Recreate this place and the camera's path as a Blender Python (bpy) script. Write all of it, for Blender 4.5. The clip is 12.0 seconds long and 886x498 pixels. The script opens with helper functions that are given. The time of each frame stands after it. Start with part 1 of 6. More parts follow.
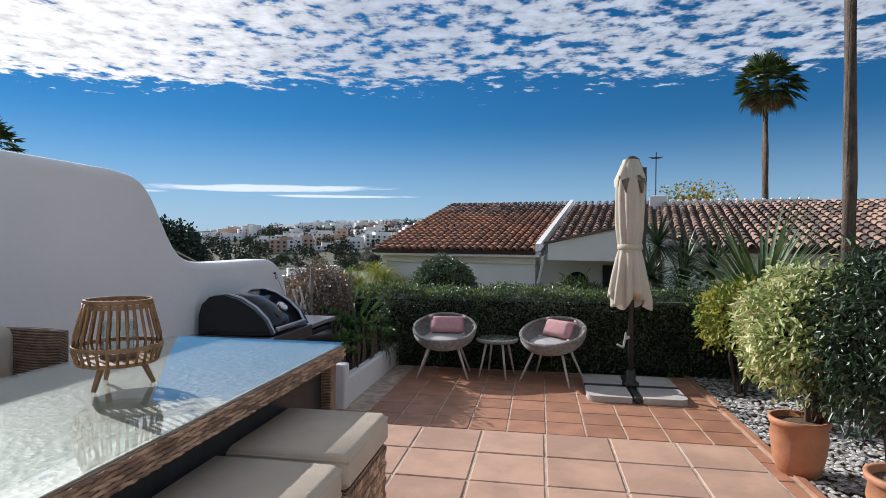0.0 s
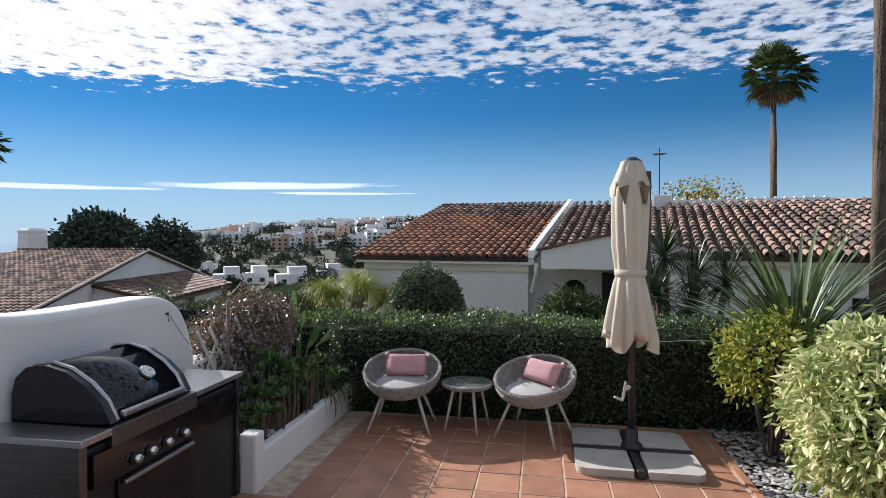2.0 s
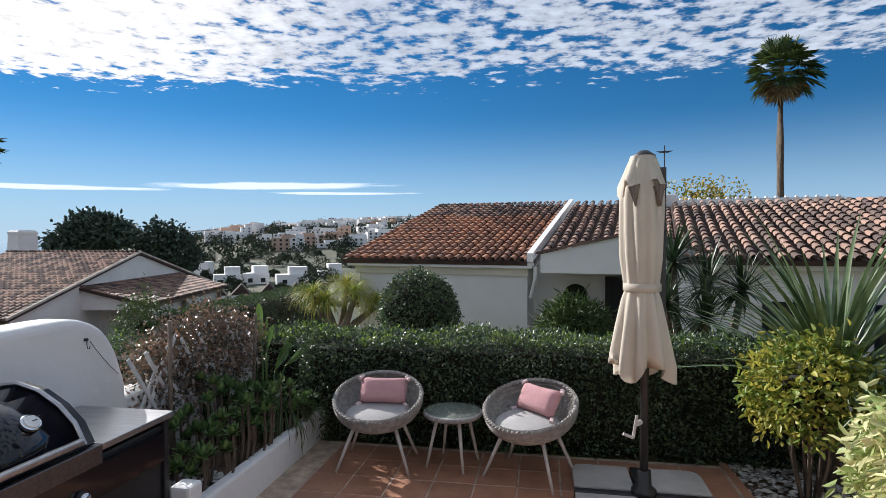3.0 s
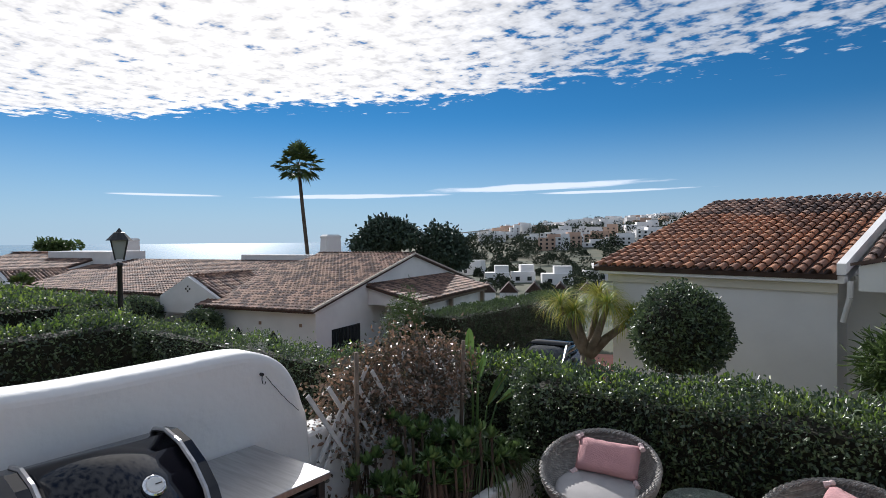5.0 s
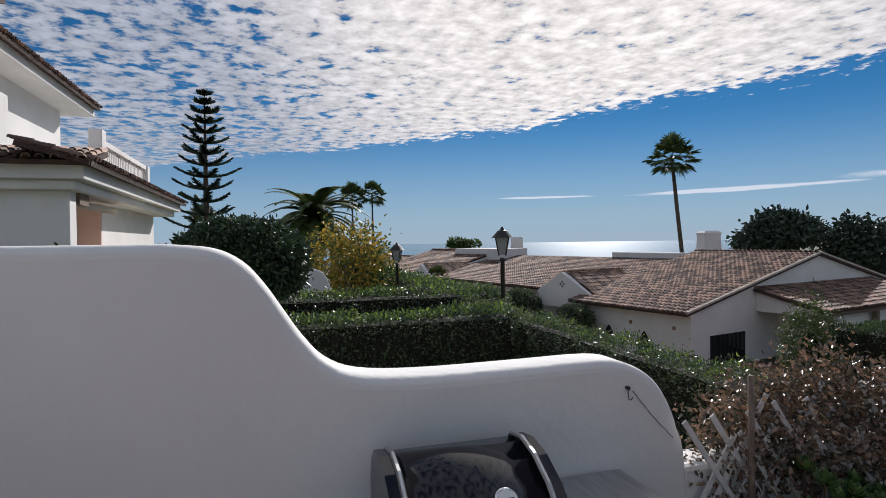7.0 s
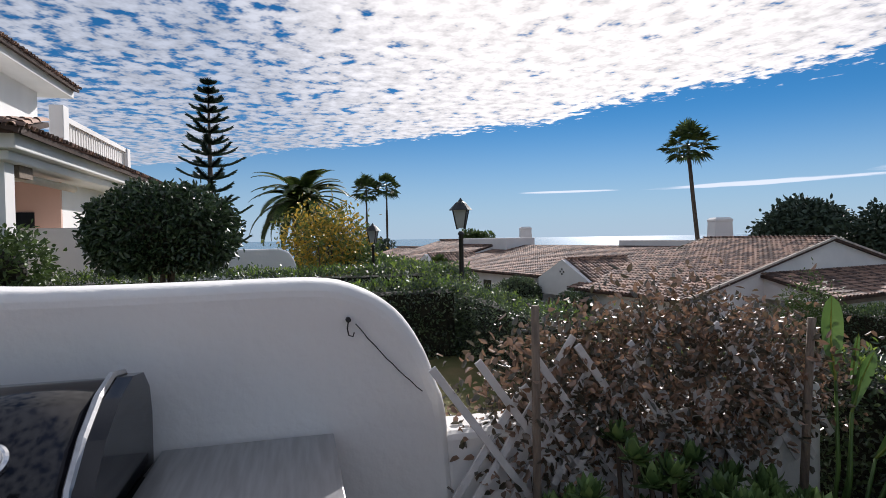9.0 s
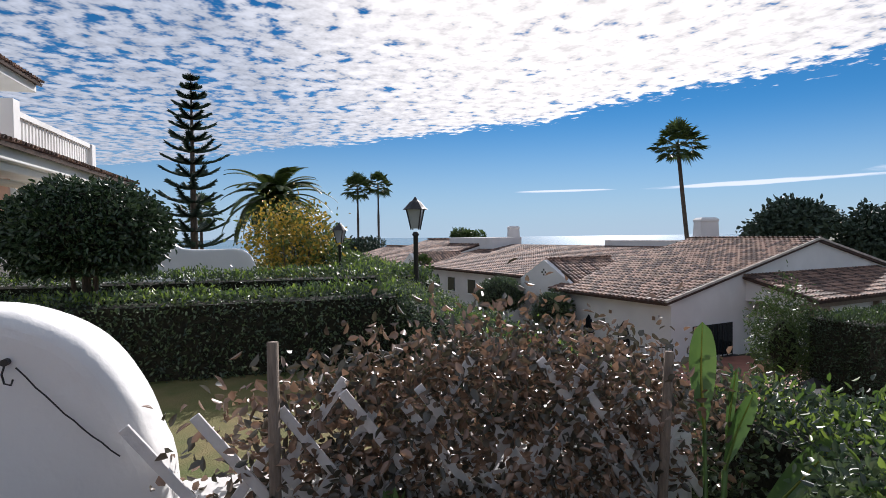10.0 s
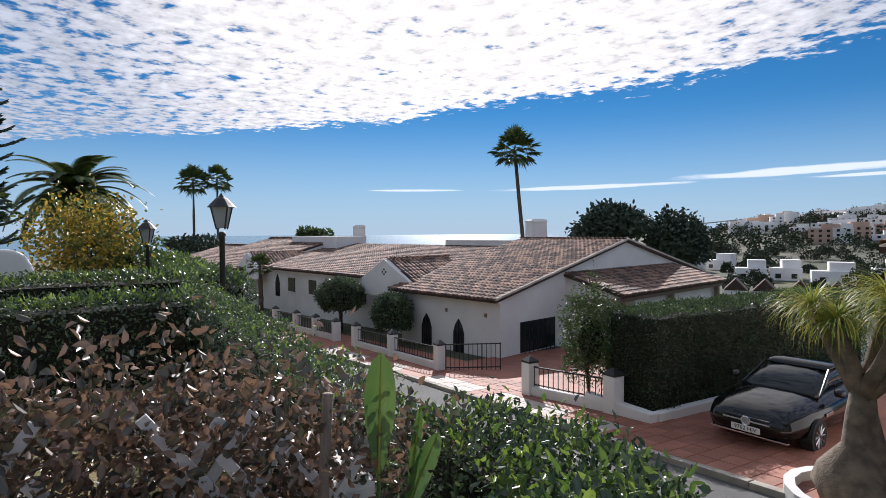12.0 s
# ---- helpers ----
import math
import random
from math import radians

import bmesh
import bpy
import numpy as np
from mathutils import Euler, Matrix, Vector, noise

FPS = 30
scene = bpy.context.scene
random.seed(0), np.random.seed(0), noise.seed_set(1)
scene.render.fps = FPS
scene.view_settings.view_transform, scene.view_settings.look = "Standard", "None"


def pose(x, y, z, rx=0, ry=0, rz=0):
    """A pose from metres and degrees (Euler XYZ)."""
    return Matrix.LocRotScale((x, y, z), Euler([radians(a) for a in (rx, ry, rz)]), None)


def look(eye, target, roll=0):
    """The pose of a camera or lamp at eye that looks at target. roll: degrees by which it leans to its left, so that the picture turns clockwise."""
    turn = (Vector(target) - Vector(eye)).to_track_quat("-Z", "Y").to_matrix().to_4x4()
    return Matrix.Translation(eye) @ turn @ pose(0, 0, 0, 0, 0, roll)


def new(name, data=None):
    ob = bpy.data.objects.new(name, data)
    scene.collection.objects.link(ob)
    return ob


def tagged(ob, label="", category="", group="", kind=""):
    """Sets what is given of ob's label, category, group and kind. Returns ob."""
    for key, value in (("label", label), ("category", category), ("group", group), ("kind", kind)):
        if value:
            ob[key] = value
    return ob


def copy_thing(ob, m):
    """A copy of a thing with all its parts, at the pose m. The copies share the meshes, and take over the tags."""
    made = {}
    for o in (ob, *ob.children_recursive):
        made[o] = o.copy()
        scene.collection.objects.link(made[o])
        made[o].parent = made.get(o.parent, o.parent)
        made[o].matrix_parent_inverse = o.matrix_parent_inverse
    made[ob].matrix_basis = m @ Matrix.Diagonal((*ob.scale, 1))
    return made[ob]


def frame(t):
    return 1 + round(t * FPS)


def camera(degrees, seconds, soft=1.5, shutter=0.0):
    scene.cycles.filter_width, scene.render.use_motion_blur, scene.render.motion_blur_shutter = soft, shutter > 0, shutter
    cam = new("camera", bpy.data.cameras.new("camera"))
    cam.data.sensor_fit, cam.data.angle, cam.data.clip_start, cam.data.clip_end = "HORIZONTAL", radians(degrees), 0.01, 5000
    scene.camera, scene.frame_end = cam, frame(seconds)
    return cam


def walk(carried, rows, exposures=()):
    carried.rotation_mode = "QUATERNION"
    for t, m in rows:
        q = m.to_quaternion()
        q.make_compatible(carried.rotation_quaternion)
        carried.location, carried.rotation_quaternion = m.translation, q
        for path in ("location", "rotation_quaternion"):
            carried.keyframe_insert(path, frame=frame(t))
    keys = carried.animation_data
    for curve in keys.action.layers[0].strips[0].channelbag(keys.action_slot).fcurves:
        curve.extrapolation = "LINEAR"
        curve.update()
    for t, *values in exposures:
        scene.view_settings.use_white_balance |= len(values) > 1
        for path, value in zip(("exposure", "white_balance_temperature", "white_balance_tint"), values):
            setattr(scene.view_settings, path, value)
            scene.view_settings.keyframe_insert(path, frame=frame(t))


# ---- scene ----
cam = camera(76.4, 12.0, soft=0.8)
PATH = [
    (0, (0.637, 0.592, 1.609), (0.3, 2.563, 1.59), 0.5),
    (0.5, (0.742, 0.936, 1.695), (0.396, 2.905, 1.665), 0.2),
    (1, (0.76, 1.274, 1.774), (0.416, 3.244, 1.744), 0.2),
    (1.5, (0.775, 1.599, 1.837), (0.43, 3.569, 1.807), -0.1),
    (2, (0.862, 1.964, 1.869), (0.517, 3.934, 1.837), 0.1),
    (2.5, (0.882, 2.325, 1.903), (0.538, 4.295, 1.87), 0.0),
    (4.5, (1.002, 3.694, 2.052), (0.307, 5.569, 2.017), -0.2),
    (5, (0.894, 3.818, 2.091), (-0.301, 5.422, 2.058), -0.4),
    (5.5, (0.72, 3.928, 2.096), (-0.776, 5.254, 2.065), -0.5),
    (6, (0.666, 3.987, 2.095), (-1.054, 5.008, 2.068), -0.7),
    (6.5, (0.631, 4.03, 2.09), (-1.22, 4.788, 2.065), -0.8),
    (7, (0.493, 4.132, 2.054), (-1.421, 4.71, 2.028), -0.8),
    (9, (0.077, 5.666, 1.592), (-1.858, 6.169, 1.549), -0.9),
    (9.5, (-0.069, 6.169, 1.59), (-2.005, 6.67, 1.546), -0.9),
    (10, (-0.23, 6.578, 1.621), (-2.162, 7.095, 1.573), -0.7),
    (10.5, (-0.362, 6.975, 1.656), (-2.294, 7.49, 1.61), -1.0),
    (11, (-0.311, 7.105, 1.669), (-2.22, 7.698, 1.614), -0.7),
    (11.5, (-0.321, 7.25, 1.68), (-2.158, 8.038, 1.62), -0.5),
    (12, (-0.364, 7.309, 1.662), (-2.097, 8.305, 1.604), -0.3),
]
walk(cam, [(t, look(eye, target, roll)) for t, eye, target, roll in PATH],
     [(0, 0.25, 5800, 12), (1, 0.35, 5800, 12), (2.5, 0.45, 5850, 12), (4.5, 0.45, 5850, 12), (5.5, 0.0, 5900, 13), (7, -0.1, 6050, 15), (9, 0.2, 6000, 16), (12, 0.3, 5900, 16)])

# world: clear winter sky with a deck of mackerel cloud
SUN_AZ, SUN_EL = radians(58), radians(29)
SUN_DIR = Vector((-math.sin(SUN_AZ) * math.cos(SUN_EL), math.cos(SUN_AZ) * math.cos(SUN_EL), math.sin(SUN_EL)))
world = bpy.data.worlds.new("sky")
scene.world = world
world.use_nodes = True
wn, wl = world.node_tree.nodes, world.node_tree.links
wn.clear()


def wnode(kind, **values):
    n = wn.new(kind)
    for k, v in values.items():
        if k.startswith("i"):
            n.inputs[int(k[1:])].default_value = v
    return n


def wmath(op, a, b=None, c=None):
    n = wn.new("ShaderNodeMath")
    n.operation = op
    for i, v in enumerate((a, b, c)):
        if v is None:
            continue
        if isinstance(v, (int, float)):
            n.inputs[i].default_value = v
        else:
            wl.new(v, n.inputs[i])
    return n.outputs[0]


def wramp(value, lo, hi):
    n = wn.new("ShaderNodeMapRange")
    n.interpolation_type = "SMOOTHSTEP"
    wl.new(value, n.inputs[0])
    n.inputs[1].default_value, n.inputs[2].default_value = lo, hi
    return n.outputs[0]


def wnoise(vec, scale, detail, rough):
    n = wn.new("ShaderNodeTexNoise")
    wl.new(vec, n.inputs["Vector"])
    n.inputs["Scale"].default_value, n.inputs["Detail"].default_value, n.inputs["Roughness"].default_value = scale, detail, rough
    return n.outputs[0]


tc = wn.new("ShaderNodeTexCoord")
sep = wn.new("ShaderNodeSeparateXYZ")
wl.new(tc.outputs["Generated"], sep.inputs[0])
dx, dy, dz = sep.outputs
up = wmath("MAXIMUM", dz, 0.02)
px, py = wmath("DIVIDE", dx, up), wmath("DIVIDE", dy, up)
flat = wn.new("ShaderNodeCombineXYZ")
wl.new(px, flat.inputs[0]), wl.new(py, flat.inputs[1])
wide = wnoise(flat.outputs[0], 0.55, 3, 0.55)
puffs = wnoise(flat.outputs[0], 8.5, 3, 0.6)
mott = wnoise(flat.outputs[0], 3.0, 2, 0.5)
edge = wmath("ADD", wmath("ADD", py, wmath("MULTIPLY", wmath("MULTIPLY", px, px), 0.08)), wmath("MULTIPLY", wmath("SUBTRACT", wide, 0.5), 1.6))
inside = wramp(edge, 4.05, 3.1)
dot = wn.new("ShaderNodeVectorMath")
dot.operation = "DOT_PRODUCT"
wl.new(tc.outputs["Generated"], dot.inputs[0])
dot.inputs[1].default_value = SUN_DIR
near_sun = wramp(dot.outputs["Value"], 0.78, 0.99)
thick = wmath("ADD", wmath("ADD", wmath("MULTIPLY", inside, 0.36), wmath("MULTIPLY", near_sun, 0.14)), wmath("MULTIPLY", wmath("SUBTRACT", mott, 0.5), 0.35))
field = wmath("ADD", puffs, thick)
deck = wmath("MULTIPLY", wramp(field, 0.72, 0.90), wramp(edge, 4.15, 3.9))
# long thin streaks low over the horizon
az = wmath("ARCTAN2", dx, dy)
lowvec = wn.new("ShaderNodeCombineXYZ")
wl.new(wmath("MULTIPLY", az, 9.0), lowvec.inputs[0])
wl.new(wmath("MULTIPLY", dz, 110.0), lowvec.inputs[1])
fray = wmath("MULTIPLY", wmath("SUBTRACT", wnoise(lowvec.outputs[0], 1.0, 5, 0.6), 0.5), 2.6)
low = None
for a0, d0, half, thick_, slope in ((-0.80, 0.0765, 0.16, 0.0042, 0.02), (-0.48, 0.0905, 0.22, 0.0062, 0.025), (-0.36, 0.0800, 0.16, 0.0026, 0.01), (-1.09, 0.0745, 0.08, 0.0022, 0.0)):
    da = wmath("SUBTRACT", az, a0)
    along = wmath("DIVIDE", da, half)
    across = wmath("DIVIDE", wmath("SUBTRACT", wmath("SUBTRACT", dz, d0), wmath("MULTIPLY", da, slope)), thick_)
    reach = wmath("ADD", wmath("ADD", wmath("MULTIPLY", along, along), wmath("MULTIPLY", across, across)), fray)
    lens = wramp(reach, 1.1, 0.3)
    low = lens if low is None else wmath("MAXIMUM", low, lens)
cover = wmath("MINIMUM", deck, 0.97)
sky = wn.new("ShaderNodeTexSky")
sky.sky_type = "NISHITA"
sky.sun_disc = False
sky.sun_elevation, sky.sun_rotation = SUN_EL, -SUN_AZ
sky.air_density, sky.dust_density, sky.ozone_density = 0.85, 0.0, 5.0
hue = wn.new("ShaderNodeHueSaturation")
hue.inputs["Saturation"].default_value = 1.24
hue.inputs["Value"].default_value = 0.62
hue.inputs["Hue"].default_value = 0.492
wl.new(sky.outputs[0], hue.inputs["Color"])
# pale blue haze over the sea takes the yellow out of the lowest sky
haze = wn.new("ShaderNodeMixRGB")
haze.inputs[2].default_value = (3.9, 5.3, 6.4, 1)
wl.new(wmath("MULTIPLY", wramp(dz, 0.22, -0.02), 0.85), haze.inputs[0])
wl.new(hue.outputs[0], haze.inputs[1])
cloud = wn.new("ShaderNodeMixRGB")
cloud.inputs[1].default_value = (5.3, 5.6, 6.0, 1)
cloud.inputs[2].default_value = (12.2, 11.4, 10.2, 1)
wl.new(near_sun, cloud.inputs[0])
shade = wn.new("ShaderNodeMixRGB")
shade.blend_type = "MULTIPLY"
shade.inputs[0].default_value = 1
wl.new(cloud.outputs[0], shade.inputs[1])
grey = wn.new("ShaderNodeMapRange")
wl.new(puffs, grey.inputs[0])
grey.inputs[1].default_value, grey.inputs[2].default_value, grey.inputs[3].default_value, grey.inputs[4].default_value = 0.36, 0.66, 0.68, 1.12
wl.new(grey.outputs[0], shade.inputs[2])
mix = wn.new("ShaderNodeMixRGB")
wl.new(cover, mix.inputs[0]), wl.new(haze.outputs[0], mix.inputs[1]), wl.new(shade.outputs[0], mix.inputs[2])
wisp = wn.new("ShaderNodeMixRGB")
wisp.inputs[2].default_value = (8.6, 9.0, 9.4, 1)
wl.new(wmath("MULTIPLY", low, 0.9), wisp.inputs[0]), wl.new(mix.outputs[0], wisp.inputs[1])
bg = wn.new("ShaderNodeBackground")
bg.inputs[1].default_value = 0.088
wout = wn.new("ShaderNodeOutputWorld")
wl.new(wisp.outputs[0], bg.inputs[0]), wl.new(bg.outputs[0], wout.inputs[0])
sun = new("sun", bpy.data.lights.new("sun", "SUN"))
sun.data.energy, sun.data.angle, sun.data.color = 5.0, radians(0.6), (1.0, 0.93, 0.82)
sun.matrix_world = look(SUN_DIR * 50, (0, 0, 0))

# ---- materials ----


def mat(name, color, rough=0.6, vary=0.15, scale=6.0, bump=0.15, fine=60.0, metal=0.0, color2=None, island=0.0, obrand=0.0, spec=0.5, trans=0.0, stretch=(1, 1, 1), stain=0.0):
    m = bpy.data.materials.new(name)
    m.use_nodes = True
    n, l = m.node_tree.nodes, m.node_tree.links
    b = n["Principled BSDF"]
    b.inputs["Roughness"].default_value, b.inputs["Metallic"].default_value = rough, metal
    b.inputs["Specular IOR Level"].default_value = spec
    t = n.new("ShaderNodeTexCoord")
    mp = n.new("ShaderNodeMapping")
    mp.inputs["Scale"].default_value = stretch
    geo = n.new("ShaderNodeNewGeometry")
    l.new(geo.outputs["Position"], mp.inputs[0])
    a = n.new("ShaderNodeTexNoise")
    a.inputs["Scale"].default_value, a.inputs["Detail"].default_value = scale, 5
    l.new(mp.outputs[0], a.inputs["Vector"])
    f = n.new("ShaderNodeTexNoise")
    f.inputs["Scale"].default_value, f.inputs["Detail"].default_value = fine, 4
    l.new(mp.outputs[0], f.inputs["Vector"])
    c2 = color2 or tuple(max(0, c * (1 - 2.2 * vary)) for c in color)
    rm = n.new("ShaderNodeMapRange")
    rm.inputs[1].default_value, rm.inputs[2].default_value = 0.35, 0.68
    last = a.outputs[0]
    if island or obrand:
        info = n.new("ShaderNodeObjectInfo") if obrand else geo
        ad = n.new("ShaderNodeMath")
        ad.operation = "MULTIPLY_ADD"
        l.new(info.outputs["Random"] if obrand else geo.outputs["Random Per Island"], ad.inputs[0])
        ad.inputs[1].default_value = 0.5 * (obrand or island)
        sh = n.new("ShaderNodeMath")
        sh.operation = "SUBTRACT"
        l.new(a.outputs[0], sh.inputs[0])
        sh.inputs[1].default_value = 0.25 * (obrand or island)
        l.new(sh.outputs[0], ad.inputs[2])
        last = ad.outputs[0]
    l.new(last, rm.inputs[0])
    mx = n.new("ShaderNodeMixRGB")
    mx.inputs[1].default_value, mx.inputs[2].default_value = (*c2, 1), (*color, 1)
    l.new(rm.outputs[0], mx.inputs[0])
    top = mx.outputs[0]
    if stain:
        s = n.new("ShaderNodeTexNoise")
        s.inputs["Scale"].default_value, s.inputs["Detail"].default_value = scale * 0.35, 6
        l.new(mp.outputs[0], s.inputs["Vector"])
        sr = n.new("ShaderNodeMapRange")
        sr.inputs[1].default_value, sr.inputs[2].default_value, sr.inputs[3].default_value, sr.inputs[4].default_value = 0.55, 0.75, 0.0, stain
        l.new(s.outputs[0], sr.inputs[0])
        sm = n.new("ShaderNodeMixRGB")
        sm.inputs[2].default_value = (color[0] * 0.45, color[1] * 0.43, color[2] * 0.4, 1)
        l.new(sr.outputs[0], sm.inputs[0]), l.new(top, sm.inputs[1])
        top = sm.outputs[0]
    l.new(top, b.inputs["Base Color"])
    if bump:
        bp = n.new("ShaderNodeBump")
        bp.inputs["Strength"].default_value, bp.inputs["Distance"].default_value = bump, 0.02
        l.new(f.outputs[0], bp.inputs["Height"])
        l.new(bp.outputs[0], b.inputs["Normal"])
    if trans:
        out = n["Material Output"]
        tl = n.new("ShaderNodeBsdfTranslucent")
        l.new(top, tl.inputs[0])
        ms = n.new("ShaderNodeMixShader")
        ms.inputs[0].default_value = trans
        l.new(b.outputs[0], ms.inputs[1]), l.new(tl.outputs[0], ms.inputs[2])
        l.new(ms.outputs[0], out.inputs[0])
    return m


def weave(name, c1, c2, across=60.0, rough=0.6, soft=0.6):
    """Woven cane: bands of strands in two directions."""
    m = mat(name, c1, rough, 0.2, 25, 0, color2=c2)
    n, l = m.node_tree.nodes, m.node_tree.links
    t = n.new("ShaderNodeTexCoord")
    w1, w2 = n.new("ShaderNodeTexWave"), n.new("ShaderNodeTexWave")
    w1.bands_direction, w2.bands_direction = "Z", "X"
    for w in (w1, w2):
        w.inputs["Scale"].default_value, w.inputs["Distortion"].default_value = across / 6.3, 1.2
        l.new(t.outputs["Object"], w.inputs["Vector"])
    w2.inputs["Scale"].default_value = across / 14
    mu = n.new("ShaderNodeMath")
    mu.operation = "MULTIPLY"
    l.new(w1.outputs[1], mu.inputs[0]), l.new(w2.outputs[1], mu.inputs[1])
    bp = n.new("ShaderNodeBump")
    bp.inputs["Strength"].default_value, bp.inputs["Distance"].default_value = 0.9, 0.01
    l.new(w1.outputs[1], bp.inputs["Height"])
    l.new(bp.outputs[0], n["Principled BSDF"].inputs["Normal"])
    old = n["Principled BSDF"].inputs["Base Color"].links[0].from_socket
    mx = n.new("ShaderNodeMixRGB")
    mx.blend_type = "MULTIPLY"
    mx.inputs[0].default_value = soft
    l.new(old, mx.inputs[1]), l.new(w1.outputs[0], mx.inputs[2])
    l.new(mx.outputs[0], n["Principled BSDF"].inputs["Base Color"])
    return m


PLASTER = mat("white_lime_plaster", (0.80, 0.79, 0.77), 0.85, 0.03, 1.2, 0.35, 14, stain=0.1)
PLASTER_FAR = mat("white_house_paint", (0.78, 0.77, 0.75), 0.85, 0.05, 0.8, 0.15, 8, stain=0.12)
CREAM = mat("cream_paint", (0.72, 0.68, 0.58), 0.8, 0.05, 1, 0.1, 8)
TERRA = mat("terracotta_floor_tile", (0.43, 0.21, 0.125), 0.5, 0.13, 5, 0.12, 45, obrand=0.5, stain=0.3)
TERRA_UP = mat("pale_terracotta_tile", (0.53, 0.32, 0.215), 0.5, 0.12, 5, 0.12, 45, obrand=0.5, stain=0.25)
GROUT = mat("pale_grout", (0.58, 0.45, 0.34), 0.9, 0.2, 9, 0.3, 80)
PEBBLE = mat("grey_white_pebbles", (0.62, 0.60, 0.56), 0.7, 0.2, 20, 0.1, color2=(0.22, 0.20, 0.19), island=1.0)
SOIL = mat("dry_soil", (0.16, 0.11, 0.07), 0.95, 0.25, 4, 0.8, 30)
LAWN = mat("dry_lawn", (0.22, 0.17, 0.07), 0.95, 0.2, 1.5, 0.8, 60, color2=(0.10, 0.12, 0.03))
SCRUB = mat("valley_scrub", (0.12, 0.11, 0.065), 0.95, 0.2, 0.05, 0.6, 1.5, color2=(0.035, 0.05, 0.025))
ASPHALT = mat("asphalt", (0.13, 0.13, 0.125), 0.9, 0.12, 0.8, 0.5, 90, stain=0.3)
KERB = mat("concrete_kerb", (0.42, 0.38, 0.33), 0.9, 0.15, 3, 0.3, 40, obrand=0.8)
PAVER = mat("red_paving", (0.36, 0.15, 0.10), 0.75, 0.15, 2, 0.2, 30, obrand=0.7, stain=0.25)
PAVER_W = mat("pale_paving", (0.55, 0.48, 0.42), 0.75, 0.12, 2, 0.2, 30, obrand=0.7)
ROOF = mat("clay_roof_tile", (0.42, 0.20, 0.11), 0.85, 0.2, 3.0, 0.4, 40, color2=(0.20, 0.105, 0.07), obrand=1.0, stain=0.45)
ROOF_J = mat("clay_roof_tiles_weathered", (0.34, 0.215, 0.16), 0.8, 0.2, 1.3, 0.4, 25, color2=(0.10, 0.066, 0.055), island=1.5, stain=0.45)
# near-black: holds the shade between barrel tiles; also the dark gable roofs
ROOF_DARK = mat("dark_roof_and_painted_gap_shade", (0.08, 0.048, 0.036), 0.9, 0.2, 3, 0.4, 30)
MORTAR = mat("lime_mortar", (0.62, 0.55, 0.48), 0.9, 0.15, 3, 0.3, 30)
HEDGE = mat("hedge_leaf", (0.12, 0.17, 0.07), 0.38, 0.3, 2.5, 0, color2=(0.03, 0.055, 0.03), island=1.1, trans=0.22, spec=0.8)
HEDGE_TOP = mat("young_hedge_leaf", (0.24, 0.33, 0.06), 0.4, 0.2, 3, 0, color2=(0.09, 0.16, 0.03), island=1.0, trans=0.35)
# twig colour taken down to near-black, with the inner shade of the foliage in it
TWIG_SHADE = mat("twigs_with_painted_shade", (0.025, 0.024, 0.012), 0.95, 0.3, 12, 0.8, 30)
BROWN = mat("bronze_leaf", (0.27, 0.165, 0.105), 0.38, 0.3, 6, 0, color2=(0.06, 0.055, 0.035), island=1.3, trans=0.25, spec=1.0)
OLIVE = mat("olive_leaf", (0.10, 0.15, 0.045), 0.45, 0.3, 4, 0, color2=(0.045, 0.08, 0.02), island=1.0, trans=0.25)
VARIEG = mat("variegated_leaf", (0.74, 0.72, 0.38), 0.4, 0.2, 6, 0, color2=(0.28, 0.36, 0.11), island=1.2, trans=0.3)
DARKLEAF = mat("dark_glossy_leaf", (0.055, 0.09, 0.042), 0.38, 0.3, 6, 0, color2=(0.02, 0.04, 0.015), island=1.1, trans=0.15)
YELLOW = mat("yellow_green_leaf", (0.46, 0.42, 0.07), 0.45, 0.2, 3, 0, color2=(0.16, 0.24, 0.04), island=1.0, trans=0.35)
AUTUMN = mat("yellowing_leaf", (0.50, 0.33, 0.04), 0.5, 0.2, 3, 0, color2=(0.13, 0.17, 0.04), island=1.2, trans=0.3)
SWORD = mat("sword_leaf", (0.16, 0.22, 0.10), 0.4, 0.2, 8, 0, color2=(0.06, 0.10, 0.04), island=0.8, trans=0.15)
SUCC = mat("succulent_leaf", (0.17, 0.26, 0.08), 0.4, 0.2, 6, 0, color2=(0.05, 0.10, 0.03), island=0.9, trans=0.2)
PALMLEAF = mat("palm_frond", (0.10, 0.14, 0.035), 0.45, 0.2, 3, 0, color2=(0.04, 0.07, 0.02), island=1.0, trans=0.2)
PALMDRY = mat("dry_palm_frond", (0.32, 0.21, 0.09), 0.7, 0.2, 3, 0, color2=(0.14, 0.10, 0.04), island=1.0)
CONIFER = mat("conifer_needles", (0.065, 0.10, 0.065), 0.6, 0.2, 3, 0, color2=(0.03, 0.05, 0.03), island=1.0)
BARK = mat("bark", (0.15, 0.11, 0.08), 0.9, 0.25, 8, 0.8, 40, stretch=(1, 1, 0.4))
PALEBARK = mat("grey_bark", (0.24, 0.19, 0.14), 0.9, 0.25, 6, 0.8, 30)
PLEAF = mat("paddle_leaf", (0.15, 0.25, 0.06), 0.35, 0.15, 6, 0.1, 40, trans=0.25, color2=(0.07, 0.14, 0.035))
BLACK = mat("black_enamel", (0.008, 0.008, 0.012), 0.09, 0.1, 5, 0)
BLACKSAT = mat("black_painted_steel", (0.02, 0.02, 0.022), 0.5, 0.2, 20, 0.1)
